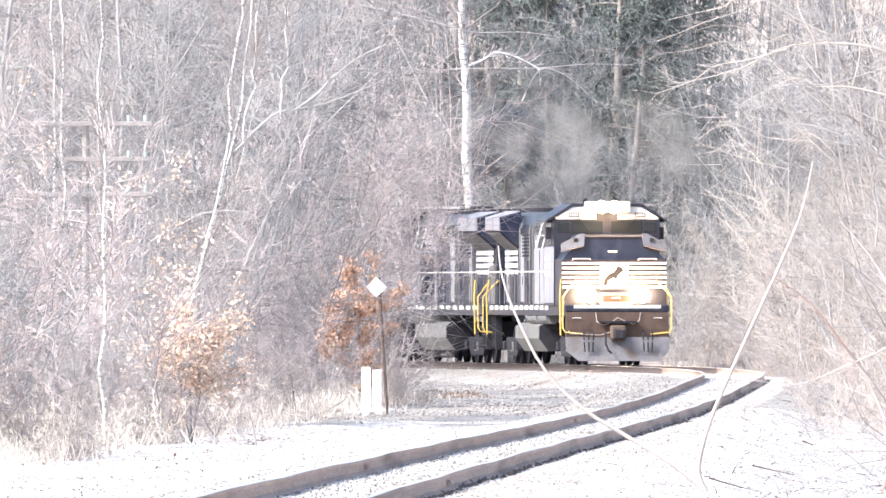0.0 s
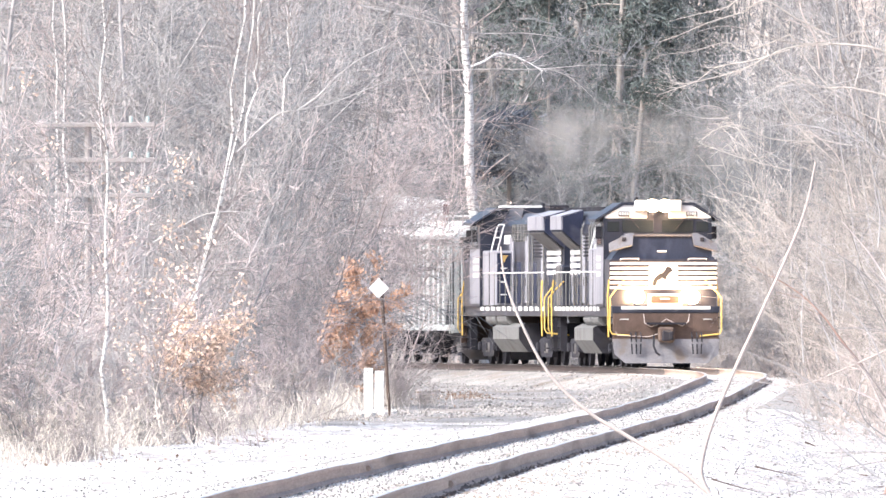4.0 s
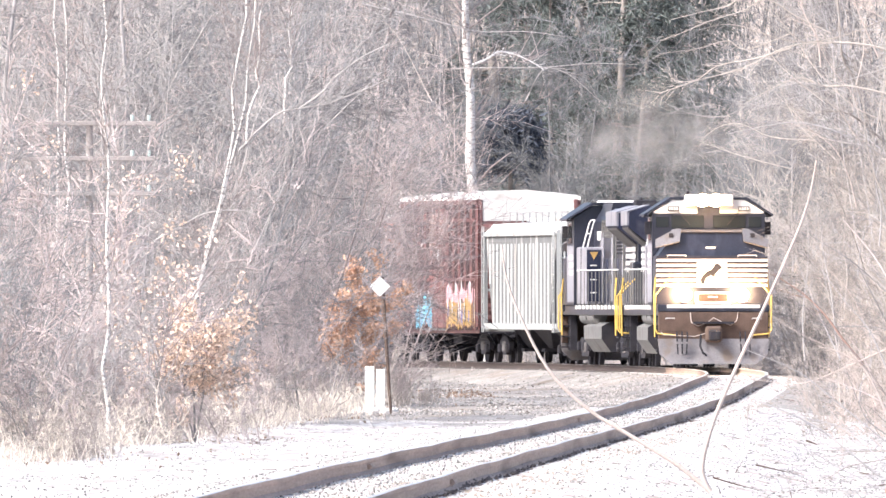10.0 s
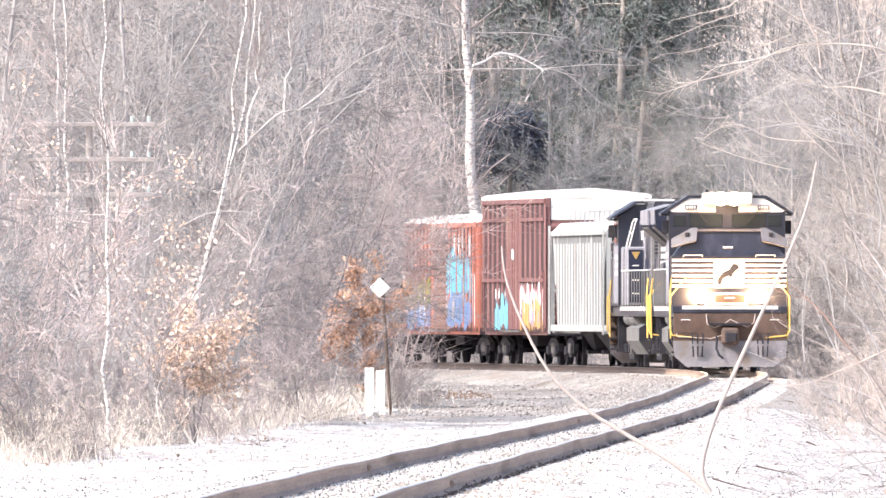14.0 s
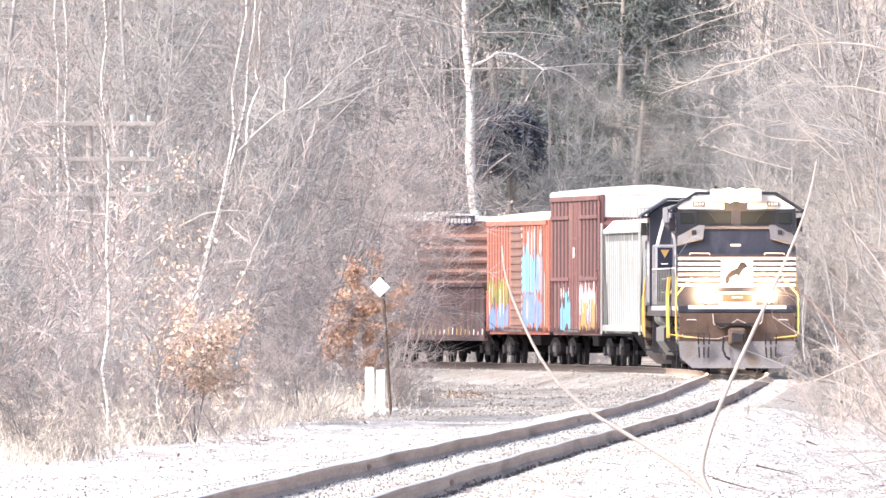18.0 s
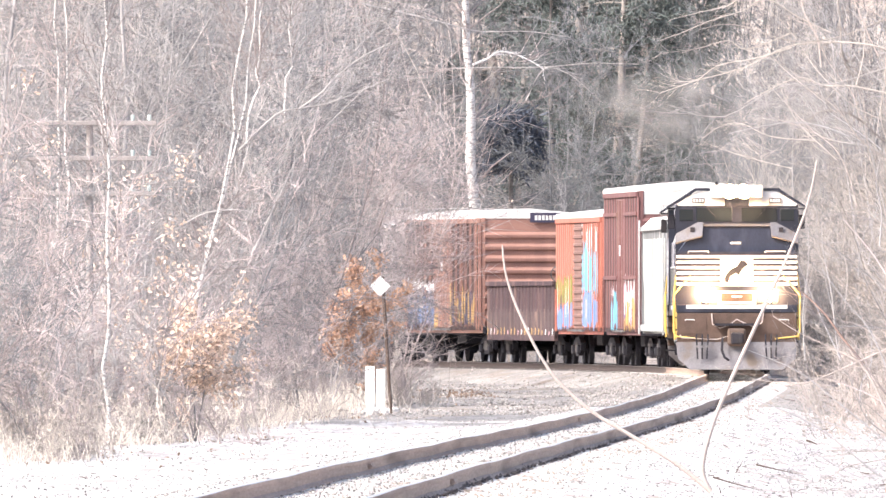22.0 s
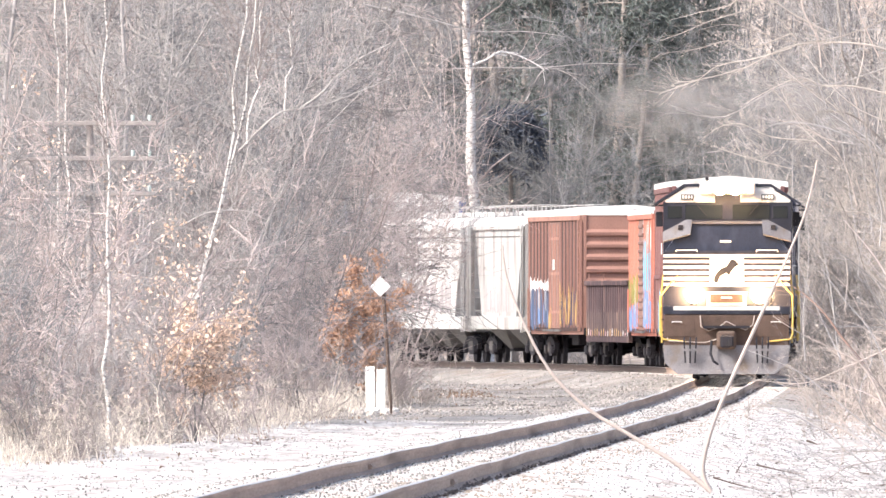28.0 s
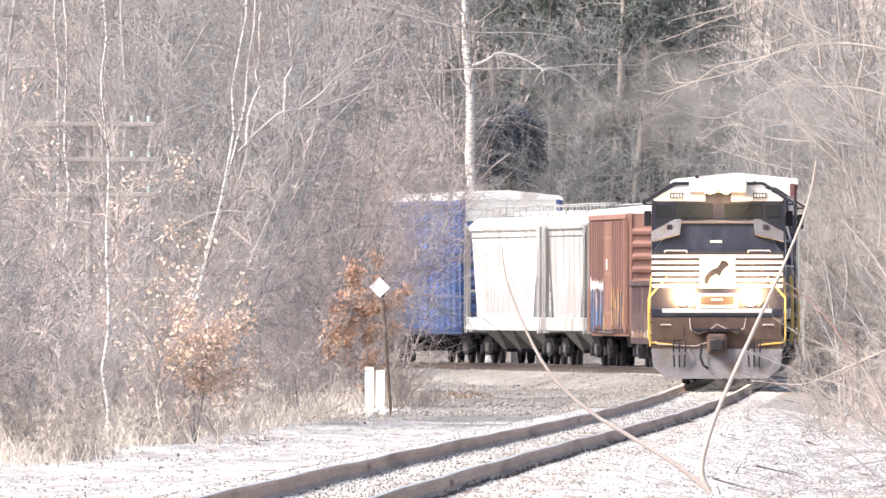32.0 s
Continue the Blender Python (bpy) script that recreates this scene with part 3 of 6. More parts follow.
def oak_sapling(seed, height, width, leaves, mat, label, low=.15):
    """A young oak that keeps its dead leaves."""
    rng = np.random.default_rng(seed)
    root = thing("oak_sapling", label, "tree")
    w = Wood()
    g = w.grow(rng, np.zeros((3, 3)), np.array([[0, 0, 1.], [.2, .1, 1], [-.2, 0, 1]]), height * np.array([1, .8, .75]), np.array([.022, .018, .018]), 7, .08, .04, .3)
    p, d, rr, u = Wood.sprout(rng, g, 13, low, 1, 1.15)
    g2 = w.grow(rng, p, d, width * rng.uniform(.4, 1.0, len(u)), np.maximum(rr * .5, .008), 4, .15, .03, .4)
    p, d, rr, u = Wood.sprout(rng, g2, 5, .2, 1, .8)
    g3 = w.grow(rng, p, d, width * .4 * rng.uniform(.4, 1.0, len(u)), np.maximum(rr * .5, .006), 2, .15, .0, .4)
    o = w.mesh("branch_crown", M_TWIG)
    o.parent = root
    ends = g3[0].reshape(-1, 3)
    pick = ends[rng.integers(0, len(ends), leaves)] + rng.normal(0, .07, (leaves, 3))
    keep = np.array([noise.noise(Vector(q) * 1.6 + Vector((seed, 0, 0))) > -.25 for q in pick])
    o = leaf_cards(rng, pick[keep], .085, mat, "leaf_crown")
    o.parent = root
    return root


def conifer(seed, height, width, label="dark green conifer behind the bare trees", k=11, mat=None, low=.05):
    rng = np.random.default_rng(seed)
    root = thing("conifer", label, "tree")
    w = Wood()
    g = w.grow(rng, np.zeros((1, 3)), np.array([[0, 0, 1.]]), np.array([height]), np.array([.22]), 10, .02, .02, .15)
    o = Wood.pipe("trunk", [(g[0][0], g[2][0])], M_TRUNK, 7)
    o.parent = root
    b = Wood()
    p, d, rr, u = Wood.sprout(rng, g, 90, low, 1, 1.45, .2)
    g1 = b.grow(rng, p, d, width * (1.02 - u) * rng.uniform(.7, 1.15, len(u)) + .4, np.maximum(rr * .3, .015), 4, .07, -.05, .3)
    p, d, rr, u = Wood.sprout(rng, g1, 9, .2, 1, .9)
    g2 = b.grow(rng, p, d, np.full(len(u), width * .25) * rng.uniform(.5, 1.2, len(u)), np.maximum(rr * .4, .008), 2, .1, -.05, .5)
    o = b.mesh("bough_crown", M_TRUNK)
    o.parent = root
    pts = g2[0]
    a = rng.random((len(pts), k, 1))
    c = (pts[:, :1] * (1 - a) + pts[:, 2:] * a + rng.normal(0, .1, (len(pts), k, 3))).reshape(-1, 3)
    o = leaf_cards(rng, c, .36, mat or M_NEEDLE, "needle_crown", .5, .09)
    o.parent = root
    return root


def place(ob, x, d, turn=0.0, scale=1.0, z=None, lean=0.0):
    gz = ground_z(x, d) if z is None else z
    return Matrix.Translation((x, d, gz - .05)) @ Matrix.Rotation(lean, 4, "Y") @ Matrix.Rotation(turn, 4, "Z") @ Matrix.Scale(scale, 4)


def put_all(kinds, spots, label, group):
    """First spot of each kind takes the built one, the others take copies."""
    used = set()
    for i, (k, m) in enumerate(spots):
        ob = kinds[k]
        if k in used:
            o = copy_thing(ob, m)
            o.scale = m.to_scale()
        else:
            o = ob
            used.add(k)
            o.matrix_basis = m
        tagged(o, label, group=group)


def build_woods():
    rng = random.Random(11)
    # thicket west of the track
    kinds = [shrub(21, 5.5, mat=M_PINK), shrub(22, 4.6, mat=M_PINK, stems=14), shrub(23, 6.5, mat=M_DIMTWIG), shrub(24, 3.4, mat=M_PALE, stems=14, spread=.45), shrub(25, 5.0, mat=M_PALE), shrub(26, 6, mat=M_PINK, spread=.5)]
    spots = []
    for i in range(100):
        d = rng.uniform(345, 735)
        x = brush_edge(d) - abs(rng.gauss(0, .35)) * (.4 + 9 * rng.random()) - 1.5
        if 438 < d < 530 and x > brush_edge(d) - 2.6:
            x -= 2.6
        if 492 < d < 514 and x > -12:
            d += 22
        spots.append((i % 6, place(None, x, d, rng.uniform(0, 6.28), rng.uniform(.75, 1.15))))
    for px, d, k, s in ((70, 386, 1, 1.2), (110, 390, 0, 1.15), (150, 384, 3, 1.1)):
        spots.append((k, place(None, pix(px, d), d, px, s)))
    for px, d, k, sc in ((455, 452, 0, .75), (480, 470, 1, .85), (505, 458, 5, .6), (430, 462, 5, .6)):
        spots.append((k, place(None, pix(px, d), d, px, sc)))
    put_all(kinds, spots, "leafless pinkish-grey thicket shrub on the wood's edge", "thicket along the track")
    kinds = [shrub(27, 1.9, 9, 8, 9, M_TAN, .5), shrub(28, 1.5, 9, 8, 9, M_GRASS, .6), shrub(29, 2.2, 8, 8, 9, M_PINK, .4)]
    spots = []
    for i in range(34):
        d = rng.uniform(335, 470) if i % 4 else rng.uniform(525, 560)
        spots.append((i % 3, place(None, brush_edge(d) - .3 - 1.6 * rng.random(), d, rng.uniform(0, 6.28), rng.uniform(.7, 1.15))))
    for i in range(34):
        d = rng.uniform(350, 428)
        spots.append((i % 3, place(None, brush_edge(d) - .1 - 1.1 * rng.random(), d, rng.uniform(0, 6.28), rng.uniform(.45, .8))))
    for px, d, sc in ((704, 536, .55), (716, 548, .7), (728, 540, .6), (740, 556, .75), (752, 548, .4), (722, 562, .8), (735, 530, .45)):
        spots.append((2 if sc > .5 else 0, place(None, pix(px, d), d, px, sc)))
    put_all(kinds, spots, "low pale leafless scrub at the wood's foot", "low scrub along the track")
    kinds = [shrub(31, 12, 7, 16, 12, M_DIMTWIG, .14, "bare_tree"), shrub(32, 13, 6, 18, 12, M_PINK, .14, "bare_tree"), shrub(33, 10, 8, 14, 12, M_PINK, .2, "bare_tree"), shrub(34, 11, 7, 16, 12, M_PALE, .18, "bare_tree"),
             bare_tree(35, 14, .05, mat=M_TWIG, trunk_mat=M_TWIG, limbs=24)]
    spots = []
    for i in range(62):
        d = rng.uniform(420, 760)
        x = pix(rng.uniform(-60, 800), d)
        x = min(x, brush_edge(d) - 1.0)
        if 490 < d < 514 and x > -12:
            d += 24
        spots.append((i % 5, place(None, x, d, rng.uniform(0, 6.28), rng.uniform(.8, 1.2), lean=rng.uniform(-.12, .2))))
    for px, d in ((440, 450), (520, 470), (590, 540), (660, 530), (720, 560)):
        spots.append((0, place(None, min(pix(px, d), brush_edge(d) - 1.5), d, px, 1.0)))
    put_all(kinds, spots, "leafless grey-pink winter tree in the dense wood", "bare trees of the wood")
    # wood behind the curve
    kinds = [shrub(41, 13, 6, 16, 14, M_DIMTWIG, .18, "bare_tree"), bare_tree(42, 12, .05, mat=M_DIMTWIG, trunk_mat=M_DIMTWIG, limbs=18), shrub(43, 7, mat=M_TWIG)]
    spots = []
    for i in range(36):
        d = rng.uniform(738, 800)
        px = rng.uniform(870, 1260) if i > 33 else rng.uniform(700, 1050) if i % 3 else rng.uniform(1220, 1500)
        spots.append((2 if 860 < px < 1200 and i % 4 and i < 34 else i % 3, place(None, pix(px, d), d, rng.uniform(0, 6.28), rng.uniform(.8, 1.15), lean=rng.uniform(-.15, .15))))
    put_all(kinds, spots, "leafless grey tree on the slope behind the curve", "trees behind the curve")
    # east side
    kinds = [shrub(51, 11, 6, 16, 11, M_TAN, .2, "bare_tree"), shrub(52, 6, mat=M_TAN), bare_tree(53, 13, .045, mat=M_TWIG, trunk_mat=M_TWIG, fine=8), shrub(54, 5, mat=M_TWIG, spread=.4), shrub(55, 4, mat=M_TAN, spread=.4)]
    spots = []
    for i in range(52):
        d = rng.uniform(470, 700)
        lo = float(np.interp(d, _D, _X)) + (5.6 if d < 610 else 4.3)
        x = max(lo + rng.random() * 1.5, pix(rng.uniform(1310, 1640), d))
        spots.append((i % 5, place(None, x, d, rng.uniform(0, 6.28), rng.uniform(.75, 1.1), lean=rng.uniform(-.12, .12) if d < 610 else rng.uniform(-.25, .1))))
    put_all(kinds, spots, "leafless grey-brown tree beside the outer rail", "trees east of the track")
    for i in range(22):
        d = rng.uniform(690, 742)
        x = max(float(np.interp(d, _D, _X)) + 3.4 + rng.random(), pix(rng.uniform(1390, 1640), d))
        o = copy_thing(kinds[(1, 4, 3)[i % 3]], place(None, x, d, rng.uniform(0, 6.28), rng.uniform(.7, 1.1)))
        tagged(o, "leafless tan brush beyond the outer rail", group="brush beyond the curve")
    for i in range(16):
        d = rng.uniform(698, 742)
        x = max(float(np.interp(d, _D, _X)) + 3.6 + rng.random(), pix(rng.uniform(1250, 1410), d))
        o = copy_thing(kinds[(1, 4, 3)[i % 3]], place(None, x, d, rng.uniform(0, 6.28), rng.uniform(.7, 1.0)))
        tagged(o, "leafless tan brush beyond the outer rail", group="brush beyond the curve")
    scrub = [shrub(56, 2.0, 7, 7, 8, M_TAN, .5), shrub(57, 1.7, 7, 7, 8, M_STALK, .55)]
    spots = []
    for i in range(24):
        d = rng.uniform(540, 700)
        x = float(np.interp(d, _D, _X)) + rng.uniform(3.4, 6.5)
        spots.append((i % 2, place(None, x, d, rng.uniform(0, 6.28), rng.uniform(.7, 1.1))))
    for i in range(18):
        d = rng.uniform(590, 690)
        x = float(np.interp(d, _D, _X)) + rng.uniform(2.9, 4.6)
        spots.append((i % 2, place(None, x, d, rng.uniform(0, 6.28), rng.uniform(.4, .7))))
    for i in range(26):
        d = rng.uniform(395, 530)
        x = float(np.interp(d, _D, _X)) + rng.uniform(3.2, 5.6)
        spots.append((i % 2, place(None, x, d, rng.uniform(0, 6.28), rng.uniform(.6, 1.1))))
    put_all(scrub, spots, "low leafless tan scrub on the outer verge", "scrub on the outer verge")
    # dark conifers
    first = conifer(61, 17, 3.2)
    for i, (px, d, s, turn) in enumerate(((925, 812, 1.0, 0), (1000, 825, 1.1, 1), (1075, 808, 1.05, 2), (1140, 822, 1.0, 3), (880, 835, 1.05, 4), (1205, 830, 1.0, 5), (965, 803, .75, 2.5), (1110, 804, .8, 1.2), (1040, 840, 1.15, .4), (1175, 845, 1.1, 2.2))):
        m = place(None, pix(px, d), d, turn, s)
        o = first if i == 0 else copy_thing(first, m)
        o.matrix_basis = m
        tagged(o, group="conifers on the hill")
    small = conifer(62, 9.2, 3.2, "blue-green spruce with a bare lower trunk", 22, M_SPRUCE, .86)
    for i, (px, d, sc, turn) in enumerate(((908, 752, .87, 0), (1150, 838, 1.3, 2))):
        m = place(None, pix(px, d), d, turn, sc)
        o = small if i == 0 else copy_thing(small, m)
        o.matrix_basis = m
        tagged(o, group="young spruces")
    # far wood on the hill
    r = np.random.default_rng(9)
    w = Wood()
    n = 900
    d = r.uniform(800, 960, n)
    x = (r.uniform(-100, 1668, n) - 784) / LENS * d
    z = np.array([ground_z(a, b) for a, b in zip(x, d)])
    up = np.column_stack([r.normal(0, .12, n), r.normal(0, .12, n), np.ones(n)])
    g = w.grow(r, np.column_stack([x, d, z]), up, r.uniform(5, 12, n), r.uniform(.02, .07, n), 5, .06, .02, .3)
    p, dd, rr, u = Wood.sprout(r, g, 9, .2, 1, .7)
    g = w.grow(r, p, dd, r.uniform(.8, 2.4, len(p)), np.maximum(rr * .5, .012), 2, .15, .05, .4)
    p, dd, rr, u = Wood.sprout(r, g, 4, .2, 1, .7)
    w.grow(r, p, dd, r.uniform(.4, 1.2, len(p)), np.full(len(p), .009), 1, .15, .05, .4, tip=True)
    tagged(w.mesh("far_wood", M_DIMTWIG), "distant leafless wood covering the hillside", "woods", kind="stuff")
    # dry grass at the thicket's foot
    n = 10500
    d = r.uniform(318, 560, n)
    e = np.interp(d, (300, 323, 407, 467, 560), (-7.2, -6.2, -4.2, -2.3, -1.2))
    x = e + r.normal(-.6, .7, n) - r.random(n) ** 2 * 4
    z = np.array([ground_z(a, b) for a, b in zip(x, d)])
    w = Wood()
    w.grow(r, np.column_stack([x, d, z]), np.column_stack([r.normal(0, .35, n), r.normal(0, .35, n), np.ones(n)]), r.uniform(.15, .95, n) * r.uniform(.5, 1, n), np.full(n, .006), 2, .25, -.05, .5, tip=True)
    tagged(w.mesh("dry_grass", M_GRASS), "dry straw-coloured grass at the wood's edge", "grass", kind="stuff")
    # fallen leaves and bits of stick on the verges
    n = 450
    d = r.uniform(330, 640, n)
    e = np.array([brush_edge(q) for q in d])
    x = e + r.normal(.4, 1.1, n)
    z = np.array([ground_z(a, b) for a, b in zip(x, d)]) + .02
    m = 520
    d2 = r.normal(600, 16, m)
    x2 = (r.normal(828, 26, m) - 784) / LENS * d2
    z2 = np.array([ground_z(a, b) for a, b in zip(x2, d2)]) + .02
    x, d, z = np.concatenate([x, x2]), np.concatenate([d, d2]), np.concatenate([z, z2])
    tagged(leaf_cards(r, np.column_stack([x, d, z]), .07, M_DEADLEAF, "fallen_leaves", .0), "fallen brown leaves at the wood's edge", "leaves", kind="stuff")
    n = 1200
    d = 195 + 330 * r.random(n) ** 1.4
    t = np.interp(d, _D, _X)
    x = np.where(r.random(n) < .75, t + r.uniform(1.2, 8, n), t - r.uniform(1.5, 8, n))
    z = np.array([max(ground_z(a, b), float(np.interp(a - c, (-4.3, -3.1, -1.9, 1.9, 3.1, 4.6), (-.75, -.42, -.2, -.2, -.4, -.75)))) for a, b, c in zip(x, d, t)]) + .03
    w = Wood()
    w.grow(r, np.column_stack([x, d, z]), np.column_stack([r.normal(0, 1, n), r.normal(0, 1, n), r.normal(0, .06, n)]) / 1.2, .02 + .34 * r.random(n) ** 5, r.uniform(.004, .010, n), 2, .2, 0, .5, tip=True)
    n = 2600
    d = 215 + 220 * r.random(n) ** 1.3
    x = (1280 + 330 * r.random(n) ** .6 - 784) / LENS * d
    t = np.interp(d, _D, _X)
    z = np.array([max(ground_z(a, b), float(np.interp(a - c, (-1.9, 1.9, 3.1, 4.6), (-.2, -.2, -.4, -.75)))) for a, b, c in zip(x, d, t)])
    grass = Wood()
    g = grass.grow(r, np.column_stack([x, d, z]), np.column_stack([r.normal(0, 1, n), r.normal(0, .6, n), .1 + .5 * r.random(n)]) / 1.1, .04 + .26 * r.random(n) ** 2, r.uniform(.003, .006, n), 3, .3, -.06, .5, tip=True)
    tagged(grass.mesh("verge_stubble", M_TWIG), "flattened grey weed stubble on the outer verge", "weeds", kind="stuff")
    tagged(w.mesh("fallen_sticks", M_POST), "small dark sticks scattered on the pale gravel", "sticks", kind="stuff")


# ---- the train: local x forward, y to its left, z up from the rail top ----
def bogie(parent, x, axles, base, wheel_r, mat=None):
    """Side frames, springs and wheelsets of one truck."""
    frame_ob = part("truck", boxed(x - .2, x + .2, -1.0, 1.0, .45, .75), mat or M_DARK, parent)
    for s in (-1, 1):
        prof = [(-base / 2 - .35, .62), (-base / 2 - .3, .40), (-base / 2 + .3, .40), (-base / 2 + .5, .24), (base / 2 - .5, .24), (base / 2 - .3, .40), (base / 2 + .3, .40),
                (base / 2 + .35, .62), (base / 2 - .3, .78), (-base / 2 + .3, .78)]
        part("side_frame", extruded([(x + a, b) for a, b in prof], "Y", s * 1.0 - .07, s * 1.0 + .07), mat or M_DARK, frame_ob)
        bm = bmesh.new()
        for k in (-.2, 0, .2):
            drum(bm, x + k, s * 1.05, .5, .07, .28, "Z", 8)
        part("spring", bm, M_GREYGEAR, frame_ob)
    sets = []
    for i in range(axles):
        ax = x - base / 2 + base * i / (axles - 1)
        bm = drum(bmesh.new(), 0, 0, 0, .08, 1.9, "Y", 8)
        for s in (-1, 1):
            drum(bm, 0, s * .76, 0, wheel_r, .11, "Y", 20)
            drum(bm, 0, s * .70, 0, wheel_r + .025, .03, "Y", 20)
            drum(bm, 0, s * .82, 0, wheel_r * .35, .06, "Y", 10)
            box(bm, -.03, .03, s * .80, s * .83, -wheel_r * .8, wheel_r * .8)
        w = part("wheelset", bm, M_DARK, parent)
        w.location = (ax, 0, wheel_r)
        sets.append(w)
        for s in (-1, 1):
            part("axle_box", boxed(ax - .14, ax + .14, s * 1.02, s * 1.16, wheel_r - .13, wheel_r + .13, bevel=.03), M_DARK, frame_ob)
    return sets


def coupler(parent, x, s):
    bm = boxed(x - .35, x, -.07, .07, .78, .98)
    box(bm, x - .02, x + s * .28, -.14, .12, .74, 1.04, bevel=.04)
    box(bm, x + s * .12, x + s * .30, .04, .17, .76, 1.02, bevel=.03)
    part("coupler", bm, M_DARK, parent)
    part("air_hose", tubed([(x, -.35, .9), (x + s * .15, -.37, .6), (x + s * .22, -.30, .42), (x + s * .12, -.2, .35)], .03), M_DARK, parent)


def road_bars(parent, x, y, z, n, w, h, mat, axis="Y"):
    """Unreadable lettering as plain bars."""
    bm = bmesh.new()
    for i in range(n):
        u = (i - (n - 1) / 2) * w * 1.35
        if axis == "Y":
            box(bm, x - .004, x + .006, y + u - w / 2, y + u + w / 2, z - h / 2, z + h / 2)
        else:
            box(bm, x + u - w / 2, x + u + w / 2, y - .006, y + .006, z - h / 2, z + h / 2)
    part("lettering", bm, mat, parent)


def lamp_lens(name, parent, x, y, z, r, lit):
    """A bulging round lens in a ring."""
    bm = bmesh.new()
    bmesh.ops.create_uvsphere(bm, u_segments=16, v_segments=10, radius=r)
    for v in bm.verts:
        v.co = Vector((x + v.co.x * .75, y + v.co.y, z + v.co.z))
    part(name, bm, M_LAMP if lit else M_GLASS, parent, "bulging lit lamp lens" if lit else "", smooth=True)
    ring = bmesh.new()
    n = 16
    vs = [[ring.verts.new((x + dx, y + r * q * math.cos(k * 2 * math.pi / n), z + r * q * math.sin(k * 2 * math.pi / n))) for k in range(n)] for q, dx in ((1.0, -.03), (1.14, -.03), (1.14, -.10), (1.0, -.10))]
    for u in range(4):
        for k in range(n):
            ring.faces.new([vs[u][k], vs[u][(k + 1) % n], vs[(u + 1) % 4][(k + 1) % n], vs[(u + 1) % 4][k]])
    bmesh.ops.recalc_face_normals(ring, faces=ring.faces)
    part("lamp_ring", ring, M_DARK, parent)


